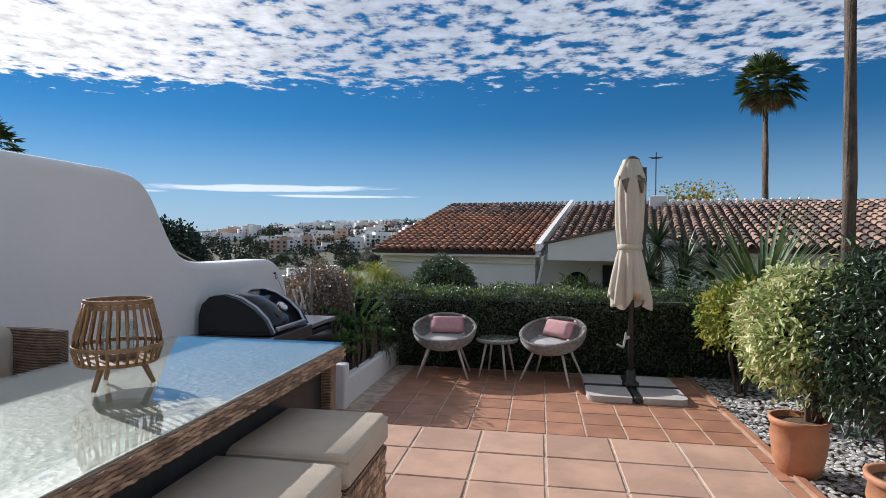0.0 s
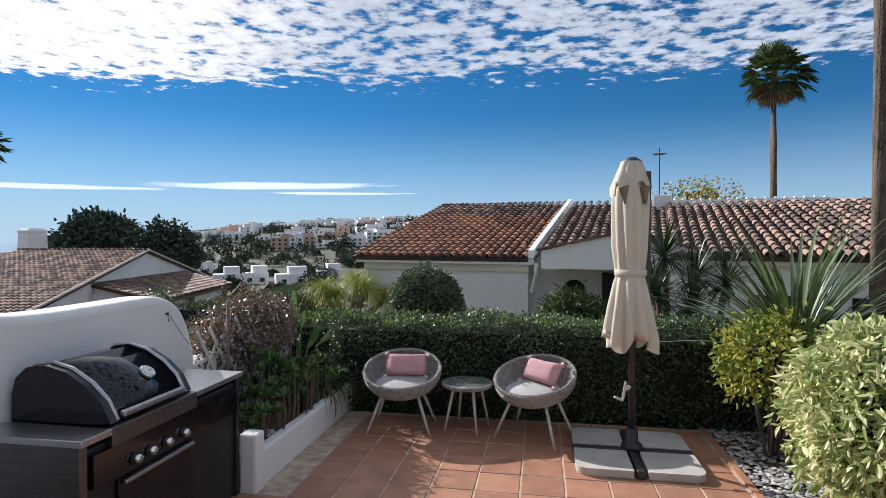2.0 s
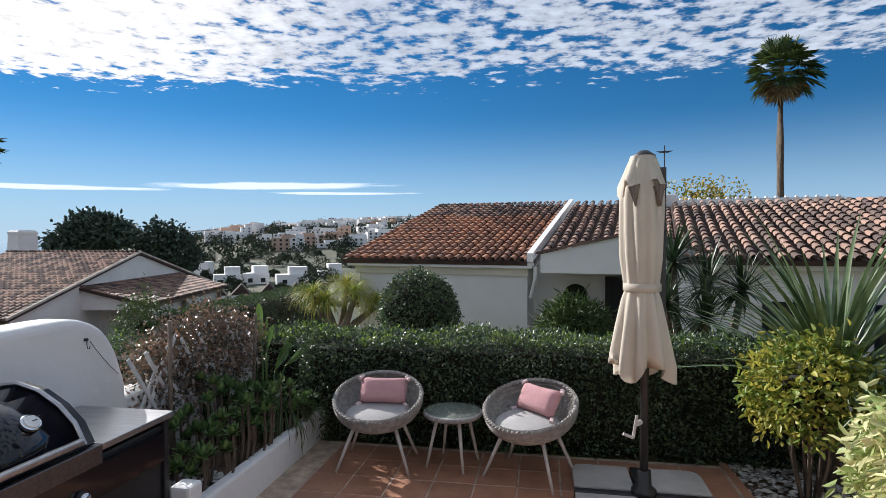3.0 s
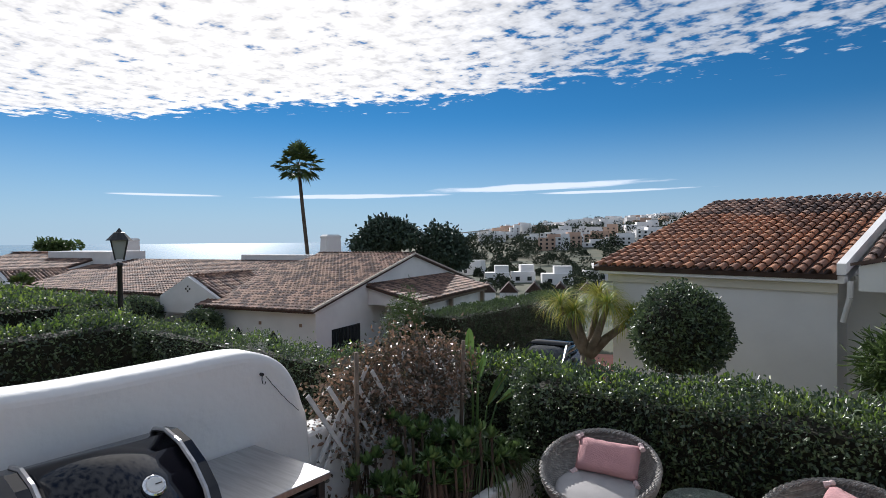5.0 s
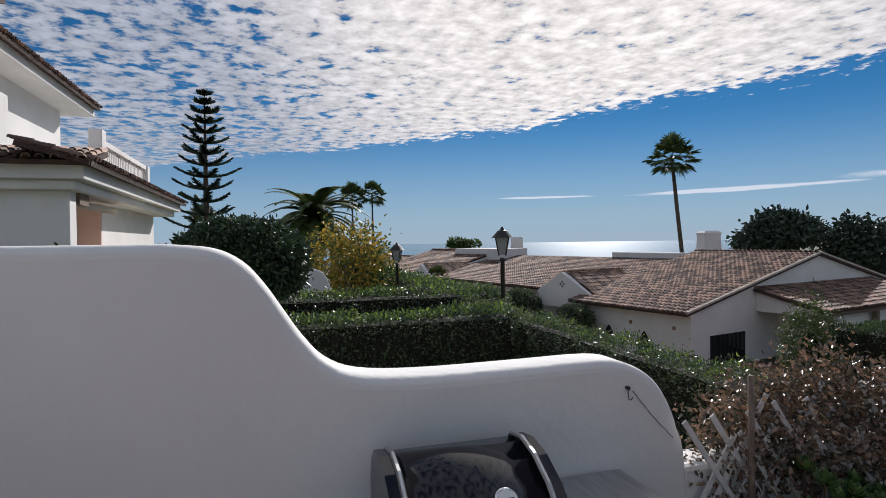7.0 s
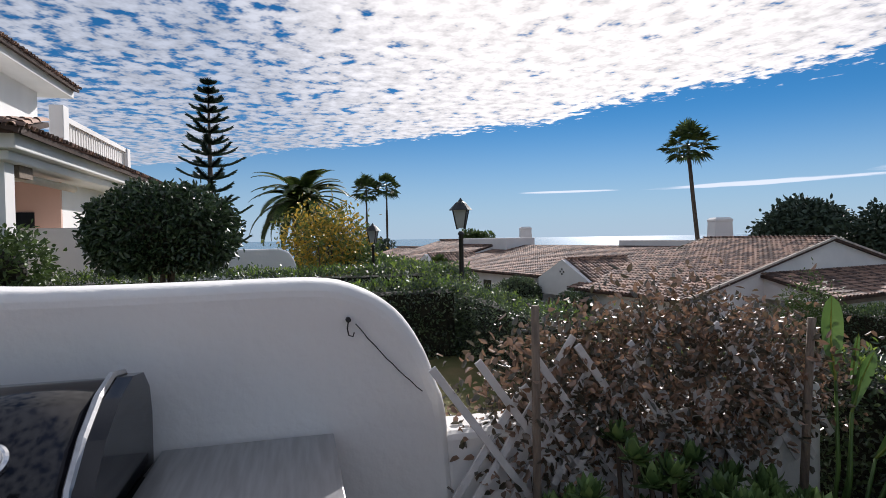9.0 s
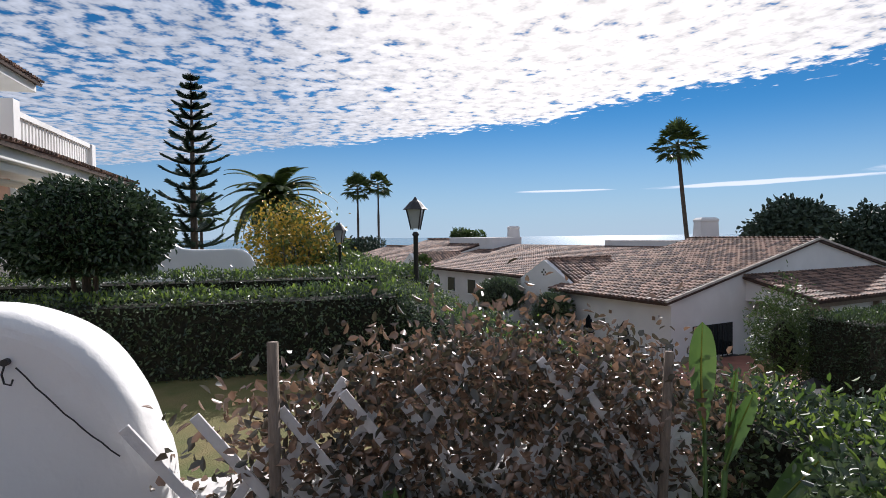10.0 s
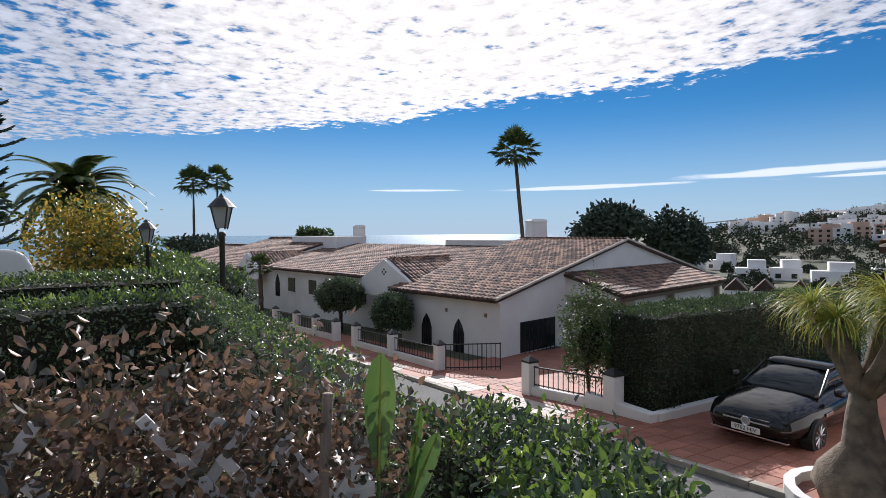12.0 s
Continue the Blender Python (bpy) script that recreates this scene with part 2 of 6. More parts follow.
STEEL = mat("brushed_stainless_steel", (0.55, 0.55, 0.56), 0.36, 0.1, 4, 0.06, 120, metal=1.0, stretch=(1, 12, 12))
STEEL_DARK = mat("smoked_steel_panel", (0.20, 0.195, 0.20), 0.42, 0.12, 4, 0.06, 120, metal=1.0, stretch=(1, 12, 12))
CHROME = mat("chrome", (0.8, 0.8, 0.8), 0.12, 0.02, 5, 0, metal=1.0)
DIALW = mat("white_dial_face", (0.75, 0.75, 0.72), 0.4, 0.02, 10, 0)
WICKER = weave("brown_woven_rattan", (0.62, 0.42, 0.27), (0.34, 0.21, 0.13), 330)
WICKER_TOP = weave("greyish_woven_tabletop", (0.78, 0.74, 0.66), (0.60, 0.56, 0.48), 280, soft=0.3)
WICKER_G = weave("whitewashed_wicker", (0.80, 0.76, 0.70), (0.52, 0.48, 0.44), 300, soft=0.4)
CUSHION = mat("beige_outdoor_fabric", (0.54, 0.44, 0.33), 0.9, 0.05, 8, 0.3, 300)
GREYCUSH = mat("light_grey_cushion_fabric", (0.44, 0.42, 0.41), 0.9, 0.06, 10, 0.3, 300)
PINK = mat("dusty_pink_fabric", (0.62, 0.34, 0.35), 0.9, 0.06, 14, 0.6, 160)
PINKPALE = mat("pale_pink_tassel", (0.72, 0.55, 0.54), 0.9, 0.06, 14, 0.4, 160)
LEGW = mat("whitewashed_metal_leg", (0.60, 0.57, 0.53), 0.5, 0.08, 20, 0.05)
CANVAS = mat("cream_canvas", (0.70, 0.62, 0.50), 0.9, 0.06, 2.5, 0.25, 220, trans=0.12)
ANTHRA = mat("anthracite_metal", (0.035, 0.033, 0.032), 0.45, 0.15, 12, 0.05)
SLAB = mat("concrete_slab", (0.50, 0.46, 0.42), 0.85, 0.08, 5, 0.3, 90)
BAMBOO = mat("bamboo", (0.29, 0.15, 0.06), 0.45, 0.2, 30, 0.1, 60)
POT = mat("terracotta_pot", (0.50, 0.22, 0.11), 0.65, 0.12, 8, 0.15, 60, stain=0.2)
TIMBER = mat("weathered_timber", (0.26, 0.20, 0.15), 0.85, 0.2, 10, 0.5, 50, stretch=(6, 6, 1))
LATTICE = mat("white_lattice_wood", (0.70, 0.68, 0.66), 0.7, 0.08, 12, 0.2, 60)
DARKGLASS = mat("dark_window_glass", (0.02, 0.025, 0.03), 0.08, 0.1, 1, 0)
CARPAINT = mat("black_car_paint", (0.006, 0.006, 0.008), 0.09, 0.1, 3, 0)
TYRE = mat("tyre_rubber", (0.02, 0.02, 0.02), 0.8, 0.1, 30, 0.1)
SEA = mat("sea", (0.05, 0.11, 0.16), 0.17, 0.1, 0.01, 0.12, 0.3, spec=0.2)
TOWNW = mat("town_white_walls", (0.84, 0.82, 0.80), 0.9, 0.08, 0.02, 0, island=0.5)
TOWNO = mat("town_ochre_walls", (0.58, 0.40, 0.30), 0.9, 0.08, 0.02, 0, island=0.7)
HILL = mat("hill_scrub", (0.16, 0.15, 0.11), 0.95, 0.2, 0.012, 0, color2=(0.07, 0.085, 0.05))
FARGREEN = mat("far_tree_green", (0.055, 0.075, 0.04), 0.95, 0.2, 0.05, 0, island=0.8)
PINKWALL = mat("salmon_wall_paint", (0.62, 0.42, 0.34), 0.85, 0.04, 1, 0.1, 10)
LAMPGLASS = mat("frosted_lantern_glass", (0.30, 0.32, 0.33), 0.15, 0.02, 5, 0)
PLATE = mat("white_number_plate", (0.8, 0.8, 0.78), 0.4, 0.02, 5, 0)
glassm = bpy.data.materials.new("clear_glass")
glassm.use_nodes = True
gn, gl_ = glassm.node_tree.nodes, glassm.node_tree.links
gn.remove(gn["Principled BSDF"])
clear, shine, fres, both = gn.new("ShaderNodeBsdfTransparent"), gn.new("ShaderNodeBsdfGlossy"), gn.new("ShaderNodeLayerWeight"), gn.new("ShaderNodeMixShader")
clear.inputs[0].default_value = (0.93, 0.97, 0.95, 1)
shine.inputs["Roughness"].default_value = 0.015
fres.inputs[0].default_value = 0.5
power = gn.new("ShaderNodeMath")
power.operation = "POWER"
power.inputs[1].default_value = 3.5
gl_.new(fres.outputs["Facing"], power.inputs[0])
gl_.new(power.outputs[0], both.inputs[0]), gl_.new(clear.outputs[0], both.inputs[1]), gl_.new(shine.outputs[0], both.inputs[2])
gl_.new(both.outputs[0], gn["Material Output"].inputs[0])

# ---- mesh helpers ----


def mesh_of(name, bm, m, smooth=False):
    me = bpy.data.meshes.new(name)
    bm.normal_update()
    bm.to_mesh(me)
    bm.free()
    me.materials.append(m)
    if smooth:
        me.polygons.foreach_set("use_smooth", [True] * len(me.polygons))
    return me


def part(name, bm, m, parent=None, label="", smooth=False, at=None, kind=""):
    me = bm if isinstance(bm, bpy.types.Mesh) else mesh_of(name, bm, m, smooth)
    ob = new(name, me)
    if parent is not None:
        ob.parent = parent
    if at is not None:
        ob.matrix_basis = at
    return tagged(ob, label=label, kind=kind)


def thing(name, label, category, at=None, group="", kind=""):
    ob = new(name)
    ob.empty_display_size = 0.1
    if at is not None:
        ob.matrix_basis = at
    return tagged(ob, label, category, group, kind)


def setting(name, bm, m, label, category, smooth=False, at=None):
    return tagged(part(name, bm, m, None, smooth=smooth, at=at), label, category, kind="structure")


def box(bm, x0, x1, y0, y1, z0, z1, bevel=0.0, m=None):
    mt = Matrix.Translation(((x0 + x1) / 2, (y0 + y1) / 2, (z0 + z1) / 2)) @ Matrix.Diagonal((x1 - x0, y1 - y0, z1 - z0, 1))
    r = bmesh.ops.create_cube(bm, size=1, matrix=(m or Matrix()) @ mt)
    if bevel:
        es = list({e for v in r["verts"] for e in v.link_edges})
        bmesh.ops.bevel(bm, geom=es, offset=bevel, segments=2, affect="EDGES", profile=0.5)
    return bm


def boxed(x0, x1, y0, y1, z0, z1, bevel=0.0):
    return box(bmesh.new(), x0, x1, y0, y1, z0, z1, bevel)


def tube(bm, a, b, r0, r1=None, seg=8):
    a, b = Vector(a), Vector(b)
    d = b - a
    q = d.to_track_quat("Z", "Y").to_matrix().to_4x4()
    bmesh.ops.create_cone(bm, cap_ends=True, segments=seg, radius1=r0, radius2=r0 if r1 is None else r1, depth=d.length, matrix=Matrix.Translation((a + b) / 2) @ q)
    return bm


def lathe(bm, prof, seg=20, m=None, cap=True):
    rings = []
    for r, z in prof:
        ring = []
        for i in range(seg):
            a = 2 * math.pi * i / seg
            v = Vector((r * math.cos(a), r * math.sin(a), z))
            ring.append(bm.verts.new(m @ v if m else v))
        rings.append(ring)
    for p, q in zip(rings, rings[1:]):
        for i in range(seg):
            bm.faces.new((p[i], p[(i + 1) % seg], q[(i + 1) % seg], q[i]))
    if cap:
        bm.faces.new(rings[0][::-1])
        bm.faces.new(rings[-1])
    return bm


def path_tube(bm, pts, radii, seg=7):
    pts = [Vector(p) for p in pts]
    rings = []
    for i, p in enumerate(pts):
        d = (pts[min(i + 1, len(pts) - 1)] - pts[max(i - 1, 0)]).normalized()
        q = d.to_track_quat("Z", "Y")
        rings.append([bm.verts.new(p + q @ Vector((radii[i] * math.cos(2 * math.pi * k / seg), radii[i] * math.sin(2 * math.pi * k / seg), 0))) for k in range(seg)])
    for a, b in zip(rings, rings[1:]):
        for k in range(seg):
            bm.faces.new((a[k], a[(k + 1) % seg], b[(k + 1) % seg], b[k]))
    bm.faces.new(rings[0][::-1]), bm.faces.new(rings[-1])
    return bm


def prism(bm, outline, axis, lo, hi):
    """Extrudes an outline of (a, b) pairs along an axis: x gives (y, z) pairs, y gives (x, z) pairs."""
    def at(p, w):
        return (w, p[0], p[1]) if axis == "x" else (p[0], w, p[1])
    f = [bm.verts.new(at(p, lo)) for p in outline]
    g = [bm.verts.new(at(p, hi)) for p in outline]
    bm.faces.new(f), bm.faces.new(g[::-1])
    for i in range(len(f)):
        j = (i + 1) % len(f)
        bm.faces.new((f[j], f[i], g[i], g[j]))
    bmesh.ops.recalc_face_normals(bm, faces=bm.faces)
    return bm


def raw_mesh(name, verts, faces, m, smooth=False):
    me = bpy.data.meshes.new(name)
    verts, faces = np.asarray(verts, np.float32), np.asarray(faces, np.int32)
    k = faces.shape[1]
    me.vertices.add(len(verts))
    me.vertices.foreach_set("co", verts.ravel())
    me.loops.add(faces.size)
    me.loops.foreach_set("vertex_index", faces.ravel())
    me.polygons.add(len(faces))
    me.polygons.foreach_set("loop_start", np.arange(0, faces.size, k, dtype=np.int32))
    me.polygons.foreach_set("loop_total", np.full(len(faces), k, np.int32))
    if smooth:
        me.polygons.foreach_set("use_smooth", np.ones(len(faces), bool))
    me.update(calc_edges=True)
    me.materials.append(m)
    return me


def leaf_mesh(name, P, N, length, width, m, seed=0, droop=0.3, loose=1.1):
    """Folded pointed leaves: six points and four faces each, at P and turned loosely about N."""
    rng = np.random.default_rng(seed + 5000)
    n = len(P)
    d = N + rng.normal(0, loose, (n, 3))
    d[:, 2] -= droop * rng.random(n)
    d /= np.linalg.norm(d, axis=1)[:, None] + 1e-9
    s = np.cross(d, rng.normal(0, 1, (n, 3)))
    s /= np.linalg.norm(s, axis=1)[:, None] + 1e-9
    u = np.cross(s, d)
    L = (length * rng.uniform(0.65, 1.3, n))[:, None]
    W = (width * rng.uniform(0.7, 1.3, n))[:, None]
    tip = P + d * L - u * L * 0.2
    m1, m2 = P + d * L * 0.3, P + d * L * 0.68 - u * L * 0.06
    V = np.stack([P, m1 + s * W * 0.46 + u * W * 0.2, m2 + s * W * 0.42 + u * W * 0.18, tip, m2 - s * W * 0.42 + u * W * 0.18, m1 - s * W * 0.46 + u * W * 0.2], 1).reshape(-1, 3)
    b = (np.arange(n) * 6)[:, None]
    F = np.concatenate([b + np.array([[0, 1, 2, 3]]), b + np.array([[0, 3, 4, 5]])], 0)
    return raw_mesh(name, V, F, m)


def box_points(n, x0, x1, y0, y1, z0, z1, seed, rough=0.06, top_only=False):
    rng = np.random.default_rng(seed)
    ax, ay, az = (y1 - y0) * (z1 - z0), (x1 - x0) * (z1 - z0), (x1 - x0) * (y1 - y0)
    w = np.array([ax, ax, ay, ay, az]) if not top_only else np.array([0, 0, 0, 0, 1.0])
    side = rng.choice(5, n, p=w / w.sum())
    u = rng.random((n, 3))
    P = np.stack([x0 + u[:, 0] * (x1 - x0), y0 + u[:, 1] * (y1 - y0), z0 + u[:, 2] * (z1 - z0)], 1)
    N = np.zeros((n, 3))
    for k, (axis, val, sgn) in enumerate(((0, x0, -1), (0, x1, 1), (1, y0, -1), (1, y1, 1), (2, z1, 1))):
        sel = side == k
        P[sel, axis] = val
        N[sel, axis] = sgn
    wob = 0.5 * np.sin(P[:, :1] * 3.1 + P[:, 1:2] * 2.3) + 0.5 * np.sin(P[:, 2:] * 5.7 + P[:, :1] * 7.3 + P[:, 1:2] * 6.1)
    P = P + N * (rng.normal(0, rough * 0.5, (n, 1)) + wob * rough * 0.7)
    return P, N


def ball_points(n, c, r, seed, rough=0.08, low=-0.8):
    rng = np.random.default_rng(seed)
    d = rng.normal(0, 1, (n * 2, 3))
    d /= np.linalg.norm(d, axis=1)[:, None]
    d = d[d[:, 2] > low][:n]
    wob = np.sin(d[:, :1] * 6 + seed) * np.sin(d[:, 1:2] * 7 + 1) * np.sin(d[:, 2:] * 6 + 2)
    k = 1 + wob * rough * 1.6 + rng.normal(0, rough, (len(d), 1)) - (rng.random((len(d), 1)) ** 3) * 0.25
    return np.array(c) + d * k * np.array(r), d


def hedge(name, label, x0, x1, y0, y1, z0, z1, n, leaf, seed, m=HEDGE, top=HEDGE_TOP, ntop=0, rough=0.06, ground=None):
    h = thing(name, label, "hedge", group="clipped hedges")
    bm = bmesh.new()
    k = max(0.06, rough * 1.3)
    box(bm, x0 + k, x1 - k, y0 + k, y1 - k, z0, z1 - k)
    # solid core painted dark as the shaded inside of the hedge
    part("inner_core", bm, TWIG_SHADE, h)
    P, N = box_points(n, x0, x1, y0, y1, z0, z1, seed, rough)
    part("leaves", leaf_mesh("leaves", P, N, leaf, leaf * 0.5, m, seed), m, h, kind="stuff")
    if ntop:
        P, N = box_points(ntop, x0, x1, y0, y1, z0, z1, seed + 1, rough, True)
        part("shoot_layer", leaf_mesh("shoot_layer", P, N, leaf * 1.2, leaf * 0.5, top, seed, 0.0, 0.6), top, h, "fresh yellow-green young shoots", kind="stuff")
    return h


def bush(name, label, c, r, n, leaf, m, seed, stems=4, ground=0.0, cat="bush", width=0.5, rough=0.1, low=-0.8, core=0.72, bark=BARK, trunk=0.02, spread=0.3, droop=0.3):
    b = thing(name, label, cat)
    rng = random.Random(seed)
    for i in range(stems):
        a = rng.uniform(0, 6.28)
        k = rng.uniform(0.2, 1) * spread
        bm = bmesh.new()
        top = (c[0] + r[0] * k * math.cos(a), c[1] + r[1] * k * math.sin(a), c[2] - r[2] * 0.2)
        foot = (c[0] + 0.08 * math.cos(a) * spread, c[1] + 0.08 * math.sin(a) * spread, ground - 0.02)
        mid = ((top[0] * 0.6 + foot[0] * 0.4) + rng.uniform(-.04, .04), (top[1] * 0.6 + foot[1] * 0.4) + rng.uniform(-.04, .04), top[2] * 0.5 + foot[2] * 0.5)
        path_tube(bm, [foot, mid, top], [trunk, trunk * 0.8, trunk * 0.5])
        part("stem", bm, bark, b, smooth=True)
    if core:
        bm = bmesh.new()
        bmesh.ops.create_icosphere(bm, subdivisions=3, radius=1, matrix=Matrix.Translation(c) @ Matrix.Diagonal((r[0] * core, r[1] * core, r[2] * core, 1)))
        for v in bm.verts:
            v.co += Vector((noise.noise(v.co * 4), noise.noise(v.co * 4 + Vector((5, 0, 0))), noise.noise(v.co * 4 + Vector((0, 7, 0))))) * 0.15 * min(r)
        # lumpy dark core, painted as the shade behind the crown leaves
        part("inner_core", bm, TWIG_SHADE, b)
    P, N = ball_points(n, c, r, seed, rough, low)
    part("crown", leaf_mesh("crown", P, N, leaf, leaf * width, m, seed, droop, 2.2 if rough > 0.16 else 1.2), m, b, kind="stuff")
    return b


def sword_mesh(name, n, c, length, width, m, seed, lift=(0.1, 1.4), bend=0.5, segs=5, start=0.03):
    """A rosette of long arching blades."""
    rng = np.random.default_rng(seed)
    V, F = [], []
    for i in range(n):
        a, e = rng.uniform(0, 2 * math.pi), rng.uniform(*lift)
        L, W = length * rng.uniform(0.7, 1.15), width * rng.uniform(0.8, 1.2)
        h = np.array([math.cos(a), math.sin(a), 0])
        s = np.array([-math.sin(a), math.cos(a), 0])
        p, b0 = np.array(c) + h * start, len(V)
        for k in range(segs + 1):
            t = k / segs
            w = W * (1 - t ** 2.2) * (0.6 + 0.8 * min(t * 3, 1)) * 0.6
            up = np.array([-math.sin(e) * h[0], -math.sin(e) * h[1], math.cos(e)])
            V += [p - s * w * 0.5, p - up * w * 0.15, p + s * w * 0.5]
            p = p + (h * math.cos(e) + np.array([0, 0, math.sin(e)])) * L / segs
            e -= bend * rng.uniform(0.5, 1.5) / segs
        for k in range(segs):
            q = b0 + 3 * k
            F += [(q, q + 1, q + 4, q + 3), (q + 1, q + 2, q + 5, q + 4)]
    return raw_mesh(name, V, F, m)


def frond_mesh(name, n, c, length, m, seed, lift=(-0.5, 1.3), bend=1.2, leaflet=0.35, count=26, droop=0.2, thin=0.035):
    """Feather fronds: an arching rib with many narrow leaflets on both sides."""
    rng = np.random.default_rng(seed)
    V, F = [], []
    for i in range(n):
        a, e = 2 * math.pi * i / n * 2.618 + rng.uniform(-.2, .2), rng.uniform(*lift)
        L = length * rng.uniform(0.8, 1.1)
        h, s = np.array([math.cos(a), math.sin(a), 0]), np.array([-math.sin(a), math.cos(a), 0])
        p = np.array(c, float)
        for k in range(count):
            t = k / count
            d = h * math.cos(e) + np.array([0, 0, math.sin(e)])
            q = p + d * L / count
            ll = leaflet * (0.35 + 0.9 * math.sin(math.pi * min(1, 0.12 + t * 0.95))) * length * 0.4
            b = len(V)
            V += [p - s * thin * .5, p + s * thin * .5, q]
            F.append((b, b + 1, b + 2))
            for sg in (-1, 1):
                tipp = p + (s * sg * 0.9 + d * 0.7) * ll + np.array([0, 0, -droop * ll])
                b = len(V)
                V += [p, p + d * thin * 1.6, tipp]
                F.append((b, b + 1, b + 2))
            p = q
            e -= bend / count
    return raw_mesh(name, V, F, m)


def fan_mesh(name, n, c, length, m, seed, lift=(-0.4, 1.5), count=18, stalk=0.5):
    """Fan leaves on arching stalks, each a spread of narrow pointed blades with drooping tips."""
    rng = np.random.default_rng(seed)
    V, F = [], []
    for i in range(n):
        a = i * 2.39996 + rng.uniform(-0.3, 0.3)
        e = lift[0] + (lift[1] - lift[0]) * (i + rng.uniform(0, 1)) / n
        h, s = np.array([math.cos(a), math.sin(a), 0]), np.array([-math.sin(a), math.cos(a), 0])
        d = h * math.cos(e) + np.array([0, 0, math.sin(e)])
        L = length * rng.uniform(0.8, 1.1)
        p = np.array(c) + d * L * stalk + np.array([0, 0, -0.08 * L * max(0, math.cos(e))])
        w = L * 0.014
        b = len(V)
        V += [np.array(c) - s * w, np.array(c) + s * w, p]
        F.append((b, b + 1, b + 2))
        up = np.cross(s, d)
        d2 = d * 0.9 + up * rng.uniform(-0.45, 0.3)
        d2 /= np.linalg.norm(d2)
        for k in range(count):
            f = (k / (count - 1) - 0.5) * 3.3
            q = d2 * math.cos(f) + s * math.sin(f)
            side = s * math.cos(f) - d2 * math.sin(f)
            ll = L * (1 - stalk) * (1 - 0.18 * abs(f) / 1.65) * rng.uniform(0.88, 1.08)
            mid = p + q * ll * 0.55
            tip = p + q * ll + np.array([0, 0, -0.20 * ll * rng.uniform(0.3, 1.7)])
            b = len(V)
            V += [p, mid + side * ll * 0.05, tip, mid - side * ll * 0.05]
            F += [(b, b + 1, b + 2), (b, b + 2, b + 3)]
    return raw_mesh(name, V, F, m)


def roof_tile_mesh():
    """One barrel tile, 0.40 long along y and rising along z, convex side up."""
    bm = bmesh.new()
    seg = 5
    rows = []
    for y, r in ((0.0, 0.084), (0.42, 0.066)):
        for rr in (r, r - 0.016):
            rows.append([bm.verts.new((-rr * math.cos(math.pi * i / seg), y, rr * math.sin(math.pi * i / seg) * 1.05 + (0.022 if y == 0 else 0.0))) for i in range(seg + 1)])
    o0, i0, o1, i1 = rows
    for i in range(seg):
        bm.faces.new((o0[i], o0[i + 1], o1[i + 1], o1[i]))
        bm.faces.new((i0[i + 1], i0[i], o0[i], o0[i + 1]))
    bm.normal_update()
    return mesh_of("roof_tile", bm, ROOF, True)


TILE = roof_tile_mesh()
TV = np.array([v.co[:] for v in TILE.vertices])
TF = np.array([p.vertices[:] for p in TILE.polygons])


def tiled_roof(parent, corner, u, v, width, depth, singles=0, pitch=0.235, row=0.36, seed=0, cut=None):
    """A slope of barrel tiles from an eave corner: u runs along the eave, v up the slope (unit vectors)."""
    rng = np.random.default_rng(seed)
    u, v = Vector(u).normalized(), Vector(v).normalized()
    w = u.cross(v).normalized()
    corner = Vector(corner)
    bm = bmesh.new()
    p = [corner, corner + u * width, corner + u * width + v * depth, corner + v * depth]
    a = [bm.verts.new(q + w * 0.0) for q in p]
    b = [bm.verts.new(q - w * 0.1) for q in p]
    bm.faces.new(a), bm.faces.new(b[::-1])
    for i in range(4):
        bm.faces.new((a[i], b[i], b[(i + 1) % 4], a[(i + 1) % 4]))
    # flat deck, its dark colour standing in for shade in the tile gaps
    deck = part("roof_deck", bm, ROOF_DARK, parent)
    nu, nv = int(width / pitch), int(math.ceil(depth / row))
    rot = np.array([list(u), list(v), list(w)])
    V, F, count, made = [], [], 0, 0
    for j in range(nv):
        for i in range(nu):
            o = corner + u * ((i + 0.5) * width / nu + rng.normal(0, 0.006)) + v * (j * row - 0.05 + rng.normal(0, 0.008)) + w * 0.018
            tw = rng.normal(0, 0.02)
            if made < singles:
                m = Matrix(((u.x, v.x, w.x, o.x), (u.y, v.y, w.y, o.y), (u.z, v.z, w.z, o.z), (0, 0, 0, 1))) @ Matrix.Rotation(tw, 4, "Z")
                part("roof_tile", TILE, ROOF, parent, at=m)
                made += 1
            else:
                c, s = math.cos(tw), math.sin(tw)
                pts = TV @ np.array([[c, s, 0], [-s, c, 0], [0, 0, 1]])
                V.append(pts @ rot + np.array(o))
                F.append(TF + count * len(TV))
                count += 1
    if V:
        part("roof_tiles", raw_mesh("roof_tiles", np.concatenate(V), np.concatenate(F), ROOF_J, True), ROOF_J, parent, kind="stuff")
    return deck

# ---- ground, sea, street ----


def street_z(x):
    return -2.6 + 0.08 * (max(x, -18.0) + 8.5) + 0.012 * min(0.0, x + 18.0)


def bend(x):
    """How far the street swings aside on its way down."""
    return 0.2268 * min(0.0, x + 18.0)


def smooth_step(a, b, t):
    t = min(1, max(0, (t - a) / (b - a)))
    return t * t * (3 - 2 * t)


HILL_AZ = [-180, -90, -60, -30, -10, 5, 15, 24, 30, 36, 42, 90, 180]
HILL_EL = [2.0, 2.0, 2.6, 3.0, 2.4, 1.7, 1.3, 0.9, 0.4, -0.4, -1.0, -1.0, 2.0]


